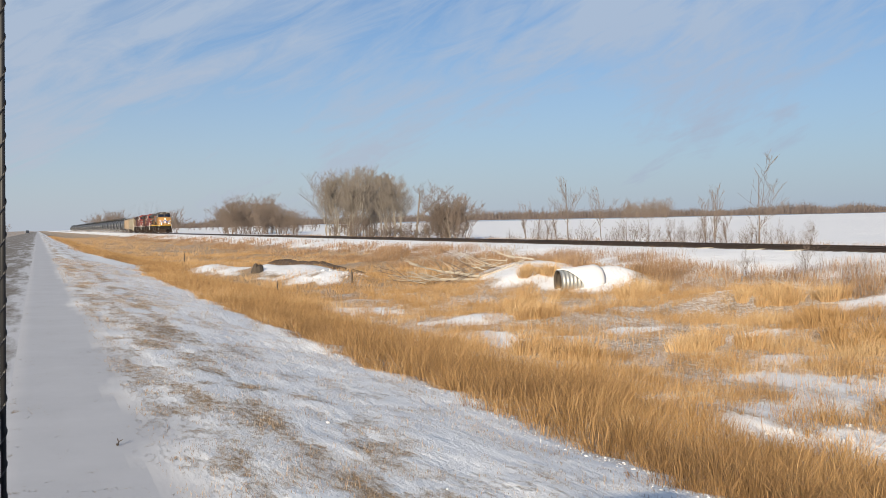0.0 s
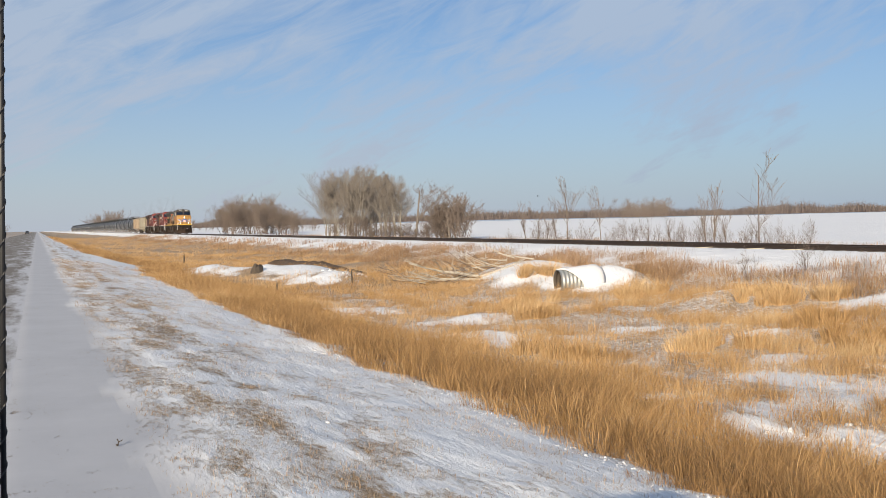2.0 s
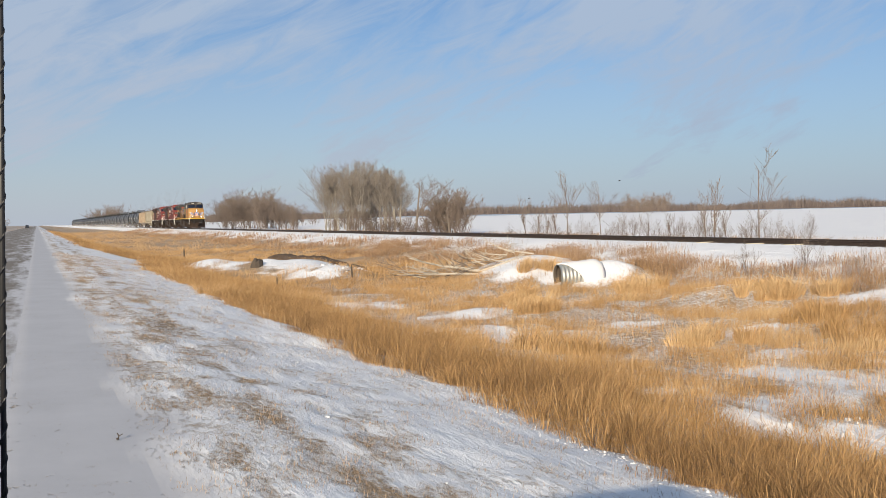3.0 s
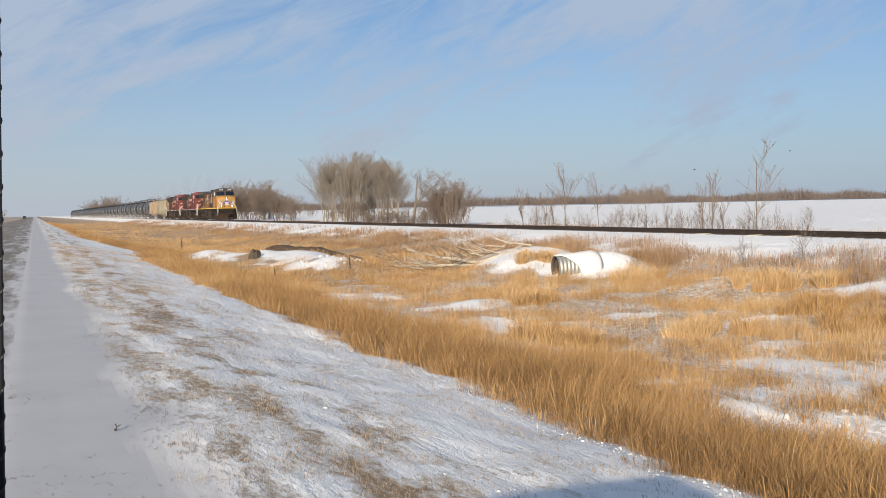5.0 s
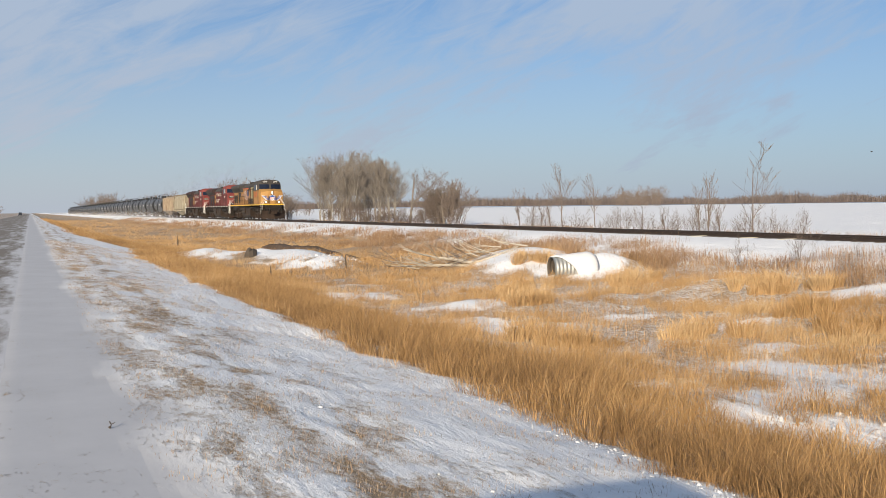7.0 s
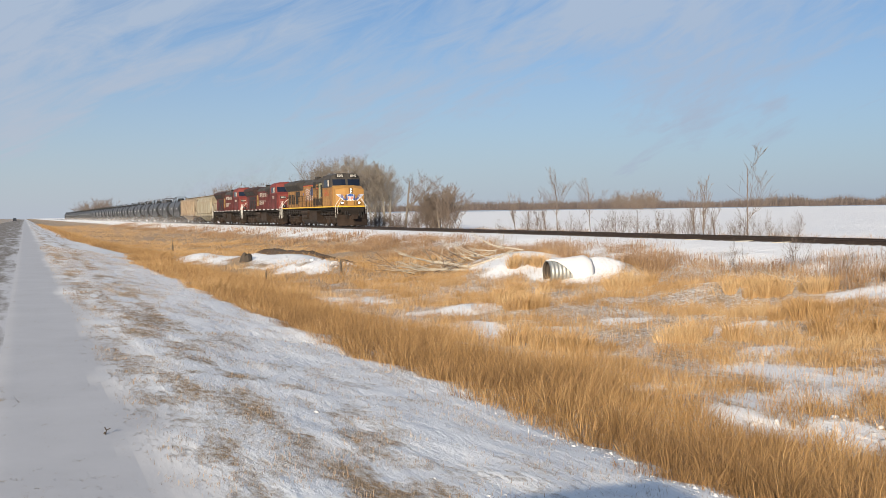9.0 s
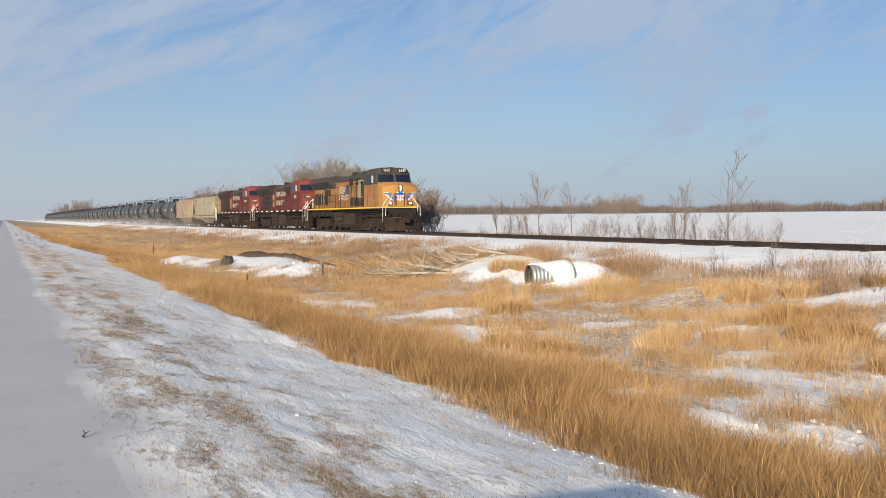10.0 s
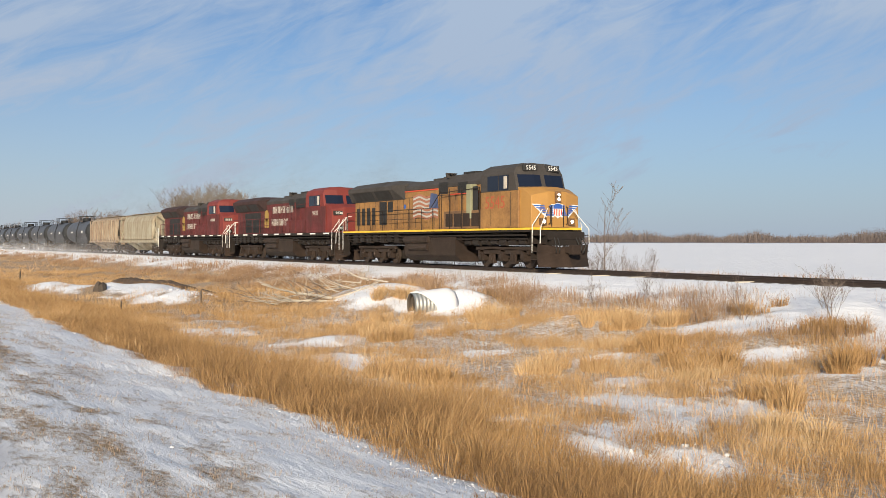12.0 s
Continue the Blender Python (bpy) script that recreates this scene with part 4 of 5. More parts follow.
M_RUSTCREAM = plain("rust_streaked_cream", (0.34, 0.285, 0.21), 0.7, 0, (0.15, 0.08, 0.045), 1.0, 0.6, 2.6)
M_TANK = plain("black_tank_paint", (0.050, 0.054, 0.065), 0.45, 0, (0.085, 0.084, 0.084), 0.5, 0.5, 1.4)
M_TANKDARK = plain("tank_fittings", (0.016, 0.018, 0.021), 0.7)
M_LAMP = plain("lit_headlamp", (1.0, 0.93, 0.80), 0.3, emit=4.0)


def glass_material():
    m, w, b = material("cab_window_glass")
    b.inputs["Base Color"].default_value = (0.011, 0.016, 0.030, 1)
    b.inputs["Roughness"].default_value = 0.08
    b.inputs["Specular IOR Level"].default_value = 0.3
    return m


M_GLASS = glass_material()


def lettering(text, size, depth, mat, parent, m, name="lettering", label=""):
    """Flat letters of the built-in font, as a mesh."""
    cu = bpy.data.curves.new("letters", "FONT")
    cu.body, cu.size, cu.extrude, cu.align_x, cu.align_y = text, size, depth, "CENTER", "CENTER"
    cu.resolution_u = 2
    tmp = new("letters", cu)
    dg = bpy.context.evaluated_depsgraph_get()
    me = bpy.data.meshes.new_from_object(tmp.evaluated_get(dg))
    bpy.data.objects.remove(tmp)
    me.materials.clear()
    me.materials.append(mat)
    ob = new(name, me)
    ob.parent = parent
    ob.matrix_basis = m
    return tagged(ob, label)


SIDE = Matrix(((0, 0, -1, 0), (-1, 0, 0, 0), (0, 1, 0, 0), (0, 0, 0, 1)))     # letters on the side that faces the road
FRONT = Matrix(((1, 0, 0, 0), (0, 0, -1, 0), (0, 1, 0, 0), (0, 0, 0, 1)))     # letters on the nose


def wheelset(parent, y, r):
    """Two flanged wheels on an axle, turning about the part's own x."""
    bm = bmesh.new()
    n = 14
    for s in (-1, 1):
        prof = [(0.66, r + 0.03), (0.69, r + 0.03), (0.71, r), (0.82, r - 0.005), (0.82, r - 0.08), (0.78, r - 0.1), (0.77, 0.16), (0.86, 0.14), (0.86, 0.001)]
        loft(bm, [[(s * px, pr * math.cos(k * math.tau / n), pr * math.sin(k * math.tau / n)) for k in range(n)] for px, pr in prof])
    cyl(bm, (-0.7, 0, 0), (0.7, 0, 0), 0.09, n=8)
    for k in range(5):
        a = k * math.tau / 5
        for s in (-1, 1):
            cyl(bm, (s * 0.77, 0.27 * math.cos(a), 0.27 * math.sin(a)), (s * 0.80, 0.27 * math.cos(a), 0.27 * math.sin(a)), 0.05, n=6)
    ob = part("wheelset", bm, M_WHEEL, parent, "steel wheels on an axle")
    ob.location = (0, y, r)
    return ob


def truck_frame(parent, yc, gaps, r, name="bogie_frame"):
    """Side frames, axle boxes, springs and a bolster of one bogie."""
    bm = bmesh.new()
    half = gaps[-1] + 0.55
    for s in (-1, 1):
        x0, x1 = sorted((s * 0.93, s * 1.12))
        for a, b in zip([-half] + [g for g in gaps], [g for g in gaps] + [half]):
            box(bm, x0, x1, yc + a + 0.2, yc + b - 0.2, r + 0.12, r + 0.34)
        box(bm, x0, x1, yc - half, yc + half, r + 0.30, r + 0.46)
        for g in gaps:
            box(bm, s * 0.88, s * 1.2, yc + g - 0.2, yc + g + 0.2, r - 0.2, r + 0.2)
            cyl(bm, (s * 1.18, yc + g, r), (s * 1.26, yc + g, r), 0.15, n=10)
        for a, b in zip(gaps, gaps[1:]):
            m = (a + b) / 2
            box(bm, s * 0.98, s * 1.2, yc + m - 0.28, yc + m + 0.28, r - 0.32, r - 0.2)
            for o in (-0.17, 0, 0.17):
                cyl(bm, (s * 1.08, yc + m + o, r - 0.2), (s * 1.08, yc + m + o, r + 0.14), 0.075, n=8)
    box(bm, -0.95, 0.95, yc - 0.3, yc + 0.3, r - 0.05, r + 0.4)
    return part(name, bm, M_DIRT, parent, "dusty cast steel bogie side frames")


def rail_run(bm, pts, r):
    rod(bm, pts, r, 6)


def locomotive(colour, number=""):
    """Six-axle diesel; nose at y = 0 and heading to -y, rail top at z = 0. colour: 'yellow' or 'red'."""
    yel = colour == "yellow"
    body, nosep = (M_YEL, M_NOSEYEL) if yel else (M_CPRED, M_CABRED)
    label = "yellow six-axle diesel locomotive with grey roof and lit headlights" if yel else "weathered red six-axle diesel locomotive pulling behind the leader"
    loco = tagged(new("diesel_locomotive"), label, "locomotive", "locomotives of the train")
    wheels = []
    # running board and frame
    bm = bmesh.new()
    box(bm, -1.52, 1.52, 0.15, 20.5, 1.66, 1.84)
    box(bm, -0.9, 0.9, -0.7, 21.2, 1.05, 1.66)
    part("underframe", bm, M_GRIME, loco)
    for ya, yb in ((0.6, 5.6), (14.2, 19.2)):
        bm = bmesh.new()
        box(bm, -0.55, 0.55, ya, yb, 0.28, 1.02)
        part("traction_motors", bm, M_GRIME, loco, bevel=0.04)
    bm = bmesh.new()
    for k in range(7):
        cyl(bm, (-1.2, 0.8 + k * 0.8, 1.2), (-1.2, 1.35 + k * 0.8, 1.2), 0.12 + 0.03 * (k % 3), n=8)
        box(bm, -1.42, -1.0, 13.2 + k * 0.9, 13.75 + k * 0.9, 1.15 + 0.08 * (k % 2), 1.62)
    rod(bm, [(-1.46, 0.5, 1.52), (-1.46, 20.0, 1.52)], 0.04)
    rod(bm, [(-1.40, 0.5, 1.36), (-1.40, 20.0, 1.36)], 0.03)
    part("brake_gear", bm, M_GRIME, loco, "grimy pipes and brake gear under the walkway")
    bm = bmesh.new()
    if yel:
        box(bm, -1.545, -1.522, 0.1, 20.5, 1.76, 1.85)
        box(bm, 1.522, 1.545, 0.1, 20.5, 1.76, 1.85)
        box(bm, -1.5, 1.5, 0.06, 0.09, 1.76, 1.86)
        part("sill_stripe", bm, M_YSTRIPE, loco, "yellow sill stripe")
    else:
        for k in range(9):
            box(bm, -1.545, -1.522, 0.4 + k * 2.25, 1.3 + k * 2.25, 1.74, 1.83)
        part("sill_stripe", bm, M_WHITE, loco, "broken white sill stripe")
    # nose: slightly pointed front, top sloping up to the windscreen
    bm = bmesh.new()
    lo = [(-1.42, 0.16, 1.85), (-0.55, 0.0, 1.85), (0.55, 0.0, 1.85), (1.42, 0.16, 1.85), (1.42, 1.35, 1.85), (-1.42, 1.35, 1.85)]
    mid = [(-1.42, 0.18, 3.28), (-0.55, 0.02, 3.46), (0.55, 0.02, 3.46), (1.42, 0.18, 3.28), (1.42, 1.35, 3.36), (-1.42, 1.35, 3.36)]
    hi = [(-1.42, 0.85, 3.62), (-0.5, 0.70, 3.72), (0.5, 0.70, 3.72), (1.42, 0.85, 3.62), (1.42, 1.35, 3.70), (-1.42, 1.35, 3.70)]
    loft(bm, [lo, mid, hi])
    part("nose", bm, nosep, loco, bevel=0.02)
    # cab
    bm = bmesh.new()
    loft(bm, [[(-1.5, 1.1, z), (1.5, 1.1, z), (1.5, 4.4, z), (-1.5, 4.4, z)] for z in (1.85, 3.55)])
    part("cab_lower", bm, body if yel else M_CPRED, loco, bevel=0.02)
    bm = bmesh.new()
    cab = []
    for z, w_, f_ in ((3.55, 1.5, 1.02), (4.35, 1.48, 1.28), (4.62, 1.34, 1.36), (4.82, 0.85, 1.5)):
        cab.append([(-w_, f_ + 0.22, z), (-w_ * 0.35, f_, z), (w_ * 0.35, f_, z), (w_, f_ + 0.22, z), (w_, 4.4, z), (-w_, 4.4, z)])
    loft(bm, cab)
    part("cab_upper", bm, M_ROOFGREY if yel else M_CABRED, loco, bevel=0.02)
    # windscreens and side windows, each a pane in a rim
    for s in (-1, 1):
        bm = bmesh.new()
        a, b = s * 0.12, s * 1.36
        def front_y(x, z):
            t = (z - 3.55) / 0.8
            lean_y = 1.02 + 0.26 * t
            return lean_y + 0.22 * max(0.0, (abs(x) - 0.52) / 0.97) - 0.015
        zs = (3.72, 4.28)
        cols = [a, s * 0.52, b]
        vs = [[bm.verts.new((x, front_y(x, z), z)) for x in cols] for z in zs]
        back = [[bm.verts.new((x, front_y(x, z) + 0.04, z)) for x in cols] for z in zs]
        for j in range(2):
            bm.faces.new((vs[0][j], vs[0][j + 1], vs[1][j + 1], vs[1][j]))
            bm.faces.new((back[0][j], back[0][j + 1], back[1][j + 1], back[1][j]))
        part("windscreen", bm, M_GLASS, loco, "dark glass windscreen")
        bm = bmesh.new()
        for y0, y1 in ((1.95, 2.75), (2.82, 3.75)):
            box(bm, s * 1.49, s * 1.515, y0, y1, 3.60, 4.28)
        part("side_window", bm, M_GLASS, loco, "dark glass cab side windows")
    bm = bmesh.new()
    box(bm, -1.60, -1.50, 2.05, 2.22, 3.66, 4.22)
    part("sunshade", bm, M_FADED, loco, "pale folding shade by the cab window")
    # number boards
    for x in (-0.62, 0.72) if yel else ():
        bm = bmesh.new()
        box(bm, x - 0.42, x + 0.42, 1.30, 1.50, 4.44, 4.74)
        nb = part("number_board", bm, M_BLACK, loco, "black number board with white numerals", bevel=0.03)
        if yel:
            lettering("5545", 0.30, 0.004, M_WHITE, nb, pose(x, 1.293, 4.59) @ FRONT, "numerals")
    # hood: long narrow engine cover with a stepped grey roof
    bm = bmesh.new()
    def hood_ring(y, w_, top, r_):
        return [(-w_, y, 1.85), (-w_, y, top - r_), (-w_ + r_, y, top), (w_ - r_, y, top), (w_, y, top - r_), (w_, y, 1.85)]
    loft(bm, [hood_ring(y, 1.08, 4.12, 0.02) for y in (3.7, 8.4, 13.6, 19.6)])
    part("hood", bm, body, loco)
    bm = bmesh.new()
    loft(bm, [[(-1.10, y, 4.0), (-1.10, y, 4.2), (-0.72, y, z), (0.72, y, z), (1.10, y, 4.2), (1.10, y, 4.0)] for y, z in ((4.3, 4.66), (9.25, 4.60), (9.3, 4.46), (13.2, 4.46))])
    part("hood_roof", bm, M_ROOFGREY, loco, "soot-stained dark roof", bevel=0.02)
    # radiator with overhanging wings
    bm = bmesh.new()
    loft(bm, [[(-1.11, y, 3.55), (-w_, y, 4.12), (-w_, y, 4.34), (-0.9, y, z), (0.9, y, z), (w_, y, 4.34), (w_, y, 4.12), (1.11, y, 3.55)] for y, w_, z in ((13.0, 1.14, 4.42), (13.9, 1.5, 4.62), (15.5, 1.5, 4.64), (19.7, 1.5, 4.60), (20.0, 1.4, 4.4))])
    part("radiator_housing", bm, M_ROOFGREY if yel else M_SOOTRED, loco, "flared radiator housing with overhanging wings", bevel=0.015)
    for y0, y1, z0, z1 in ((14.3, 16.2, 3.62, 4.08), (16.6, 19.2, 3.62, 4.08)):
        bm = bmesh.new()
        vs = [bm.verts.new(p) for p in ((-1.17, y0, z0), (-1.17, y1, z0), (-1.52, y1, z1), (-1.52, y0, z1))]
        bm.faces.new(vs)
        ws = [bm.verts.new(p) for p in ((-1.15, y0, z0), (-1.15, y1, z0), (-1.50, y1, z1), (-1.50, y0, z1))]
        bm.faces.new(ws[::-1])
        for k in range(4):
            bm.faces.new((vs[k], vs[(k + 1) % 4], ws[(k + 1) % 4], ws[k]))
        part("radiator_grille", bm, M_BLACK, loco, "black radiator screen")
    # side doors, vents and grilles in the hood
    if yel:
        for y in (4.6, 5.2, 5.85, 6.5, 7.15, 7.8, 9.9, 10.6, 12.6, 13.3):
            bm = bmesh.new()
            box(bm, -1.105, -1.078, y, y + 0.58, 2.0, 3.35)
            for zz in (2.25, 3.05):
                box(bm, -1.125, -1.105, y + 0.46, y + 0.54, zz, zz + 0.12)
            part("hood_door", bm, body, loco)
        dark = ((8.2, 9.15, 3.68, 4.28), (14.5, 15.1, 2.9, 3.5), (15.3, 16.2, 2.2, 3.5), (16.8, 17.2, 2.2, 3.2), (17.5, 17.9, 2.2, 3.2), (18.2, 18.6, 2.2, 3.2), (18.9, 19.3, 2.2, 3.2), (6.2, 7.2, 3.65, 4.2))
    else:
        for y in (3.9, 4.7, 5.5, 6.3, 7.1, 7.9, 8.7, 9.5, 10.3, 11.1, 11.9, 12.7):
            bm = bmesh.new()
            box(bm, -1.105, -1.078, y, y + 0.7, 2.0, 3.5)
            part("hood_door", bm, body, loco)
        dark = ((5.0, 7.0, 3.65, 4.25), (7.4, 8.4, 3.65, 4.25), (14.2, 17.8, 1.95, 3.45), (4.0, 4.8, 2.0, 2.7))
    for y0, y1, z0, z1 in dark:
        bm = bmesh.new()
        box(bm, -1.118, -1.085, y0, y1, z0, z1)
        k = z0 + 0.09
        while k < z1 - 0.05:
            box(bm, -1.135, -1.118, y0 + 0.03, y1 - 0.03, k, k + 0.03)
            k += 0.12
        part("vent_grille", bm, M_BLACK, loco, "black louvred vent")
    # cabinets behind the cab at walkway level
    bm = bmesh.new()
    box(bm, -1.46, 1.46, 4.4, 8.1, 1.85, 2.75)
    part("equipment_cabinet", bm, M_BROWNED if yel else body, loco, "brown-stained cabinet below the walkway rail" if yel else "", bevel=0.03)
    bm = bmesh.new()
    for k in range(22):
        box(bm, -1.0845, -1.079, 3.85 + k * 0.72, 3.88 + k * 0.72, 1.95, 3.6)
    box(bm, -1.0845, -1.079, 3.8, 19.5, 3.60, 3.63)
    for y in (1.75, 3.45):
        box(bm, -1.507, -1.499, y, y + 0.025, 1.95, 3.5)
    part("panel_seams", bm, M_BLACK, loco)
    for y in (4.6, 5.45, 6.3, 7.15):
        bm = bmesh.new()
        box(bm, -1.485, -1.46, y, y + 0.68, 1.98, 2.62)
        part("cabinet_door", bm, M_DIRT if yel else body, loco)
    if yel:
        bm = bmesh.new()
        box(bm, -1.5, -1.12, 5.32, 5.38, 2.35, 4.02)
        box(bm, -1.48, -1.44, 5.30, 5.78, 2.35, 4.02)
        part("open_cab_door", bm, plain("pale_door_liner", (0.25, 0.25, 0.155), 0.65), loco, "open pale green cab door", bevel=0.015)
        # flat black panel for the shade inside the open doorway
        bm = bmesh.new()
        box(bm, -1.42, -1.40, 4.75, 5.25, 2.4, 3.9)
        part("doorway", bm, M_BLACK, loco)
    # roof things
    bm = bmesh.new()
    box(bm, -0.6, 0.6, 9.0, 10.6, 4.44, 4.57)
    part("roof_fan_cover", bm, M_ROOFGREY, loco, bevel=0.03)
    bm = bmesh.new()
    box(bm, -0.5, 0.5, 6.4, 7.6, 4.64, 4.76)
    part("exhaust_stack", bm, M_BLACK, loco, "black exhaust housing", bevel=0.03)
    bm = bmesh.new()
    for x in (-0.95, -0.75, -0.55):
        cyl(bm, (x, 8.15, 4.70), (x, 8.6, 4.70), 0.03, 0.07, 10)
    box(bm, -1.05, -0.45, 8.4, 8.5, 4.5, 4.68)
    part("air_horn", bm, M_ROOFGREY, loco, "roof-mounted air horn", smooth=False)
    bm = bmesh.new()
    cyl(bm, (0.1, 2.2, 4.8), (0.1, 2.2, 4.88), 0.24, 0.20, 12)
    part("antenna_dome", bm, M_ROOFGREY, loco)
    # thin red line under the roof edge
    if yel:
        bm = bmesh.new()
        box(bm, -1.112, -1.09, 9.3, 13.4, 3.93, 3.99)
        box(bm, -1.112, -1.09, 4.4, 8.0, 3.60, 3.65)
        part("red_line", bm, M_STRIPERED, loco, "thin red line below the roof")
    # headlights, ditch lights
    for x, z, y, r in ((0, 3.33, 0.0, 0.075), (0, 3.13, 0.0, 0.075), (-0.85, 2.12, 0.0, 0.09), (0.85, 2.12, 0.0, 0.09)):
        if not yel and z > 2.5:
            continue
        bm = bmesh.new()
        yy = y + (0.0 if abs(x) < 0.5 else 0.04)
        box(bm, x - r - 0.09, x + r + 0.09, yy - 0.11, yy + 0.1, z - r - 0.07, z + r + 0.07)
        hl = part("headlight", bm, M_BROWNED if yel else M_GRIME, loco, "round lamp in a stained housing", bevel=0.02)
        bm = bmesh.new()
        cyl(bm, (x, yy - 0.14, z), (x, yy - 0.10, z), r * 0.8, r, 14)
        part("lens", bm, M_LAMP if yel else M_WHITE, hl, "bright lamp lens" if yel else "unlit lamp lens")
    # nose door and handrails
    for x in (-0.36, 0.36):
        bm = bmesh.new()
        box(bm, x - 0.02, x + 0.02, -0.03, 0.0, 1.9, 2.85)
        rod(bm, [(x * 1.45, 0.0, 2.0), (x * 1.45, -0.12, 2.05), (x * 1.45, -0.12, 2.75), (x * 1.45, 0.0, 2.8)], 0.02)
        part("nose_door_rail", bm, M_GRIME if yel else M_WHITE, loco)
    # motif on the nose: blue wings and a striped shield
    if yel:
        for s in (-1, 1):
            bm = bmesh.new()
            for k in range(5):
                z1 = 2.86 - k * 0.10
                x1 = 1.37 - k * 0.15
                vs = [(s * 0.24, z1), (s * x1, z1 - 0.005), (s * (x1 - 0.10), z1 - 0.068), (s * 0.24, z1 - 0.076)]
                front = [bm.verts.new((x, (0.16 if abs(x) > 1.4 else 0.02) + 0.168 * max(0, (abs(x) - 0.55)) / 0.95 - 0.035, z)) for x, z in vs]
                bm.faces.new(front)
            part("wing_motif", bm, M_BLUE, loco, "blue painted wing")
            bm = bmesh.new()
            vs = [(s * 0.2, 2.90), (s * 1.415, 2.90), (s * 1.22, 2.73), (s * 0.70, 2.32), (s * 0.2, 2.32)]
            bm.faces.new([bm.verts.new((x, 0.02 + 0.168 * max(0, (abs(x) - 0.55)) / 0.95 - 0.028, z)) for x, z in vs])
            part("wing_backing", bm, M_WHITE, loco, "white painted wing edge")
        bm = bmesh.new()
        sh = [(-0.30, 2.86), (-0.30, 2.66), (-0.22, 2.40), (0, 2.26), (0.22, 2.40), (0.30, 2.66), (0.30, 2.86), (0.15, 2.93), (0, 2.98), (-0.15, 2.93)]
        bm.faces.new([bm.verts.new((x, -0.035, z)) for x, z in sh])
        part("shield_backing", bm, M_WHITE, loco, "white shield shape")
        bm = bmesh.new()
        bm.faces.new([bm.verts.new((x, -0.042, z)) for x, z in [(-0.28, 2.70), (0.28, 2.70), (0.28, 2.85), (0.14, 2.91), (0, 2.95), (-0.14, 2.91), (-0.28, 2.85)]])
        part("shield_chief", bm, M_BLUE, loco, "blue top of the shield")
        bm = bmesh.new()
        for x in (-0.21, -0.07, 0.07, 0.21):
            box(bm, x - 0.032, x + 0.032, -0.045, -0.036, 2.36 + abs(x) * 0.35, 2.68)
        part("shield_stripes", bm, M_STRIPERED, loco, "red shield stripes")
        # waving flag on the hood side
        bm = bmesh.new()
        bs = bmesh.new()
        for row in range(11):
            tgt = bm if row % 2 == 0 else bs
            prev = None
            for k in range(15):
                y = 9.2 + k * 0.20
                z = 2.42 + row * 0.112 + 0.07 * math.sin(k * 0.75) + 0.006 * k
                cur = (tgt.verts.new((-1.122, y, z)), tgt.verts.new((-1.122, y, z + 0.102)))
                if prev and not (row > 4 and k < 5):
                    tgt.faces.new((prev[0], cur[0], cur[1], prev[1]))
                prev = cur
        for b_ in (bm, bs):
            bmesh.ops.delete(b_, geom=[v for v in b_.verts if not v.link_faces], context="VERTS")
        part("flag_red_stripes", bm, plain("faded_red_decal", (0.36, 0.15, 0.09), 0.6), loco, "faded red wavy stripes")
        part("flag_white_stripes", bs, M_FADED, loco, "white wavy stripes")
        bm = bmesh.new()
        bm.faces.new([bm.verts.new((-1.124, y, z)) for y, z in ((9.15, 2.95), (10.2, 3.02), (10.0, 3.78), (9.3, 3.70))])
        part("flag_canton", bm, plain("faded_navy_decal", (0.06, 0.08, 0.16), 0.6), loco, "dark blue flag corner")
        bm = bmesh.new()
        cyl(bm, (-1.11, 13.0, 3.15), (-1.125, 13.0, 3.15), 0.13, n=10)
        part("round_emblem", bm, M_BLUE, loco, "small round blue emblem")
        lettering("5545", 0.90, 0.004, M_FADERED, loco, pose(-1.508, 3.10, 3.02) @ SIDE, "side_numerals", "red side numerals")
    else:
        # gold crest and two lines of plain white bars for the name
        bm = bmesh.new()
        cyl(bm, (-1.11, 12.9, 3.2), (-1.126, 12.9, 3.2), 0.42, n=14)
        box(bm, -1.126, -1.11, 12.45, 13.35, 2.3, 3.0)
        part("crest", bm, M_GOLD, loco, "gold painted crest")
        for z, y0, n, gap in ((3.32, 7.6, 8, 0.52), (2.42, 8.6, 7, 0.48)):
            bm = bmesh.new()
            for k in range(n):
                y = y0 + k * gap
                box(bm, -1.128, -1.112, y, y + 0.10, z, z + 0.48)
                box(bm, -1.128, -1.112, y + 0.24, y + 0.33, z, z + 0.48)
                box(bm, -1.128, -1.112, y + 0.10, y + 0.24, z + (0.38 if k % 2 else 0.2), z + (0.48 if k % 2 else 0.29))
            part("name_bars", bm, M_FADED, loco, "white lettering on the hood side")
        bm = bmesh.new()
        box(bm, -1.35, -0.55, 0.04, 0.10, 2.95, 3.22)
        part("nose_board", bm, M_BLACK, loco, "black nose number board")
        if number:
            lettering(number, 0.46, 0.004, M_FADED, loco, pose(-1.508, 2.75, 3.12) @ SIDE, "side_numerals", "white cab-side numerals")
            lettering(number, 0.26, 0.004, M_WHITE, loco, pose(-0.95, 0.034, 3.085) @ FRONT, "nose_numerals")
        else:
            bm = bmesh.new()
            for k in range(4):
                box(bm, -1.515, -1.503, 2.2 + k * 0.3, 2.4 + k * 0.3, 2.98, 3.2)
            part("number_bars", bm, M_FADED, loco, "dirty white cab-side numerals")
            bm = bmesh.new()
            for k in range(4):
                box(bm, -1.25 + k * 0.16, -1.15 + k * 0.16, 0.02, 0.04, 3.0, 3.17)
            part("nose_numerals", bm, M_FADED, loco)
    # walkway handrails
    bm = bmesh.new()
    zr = 2.95
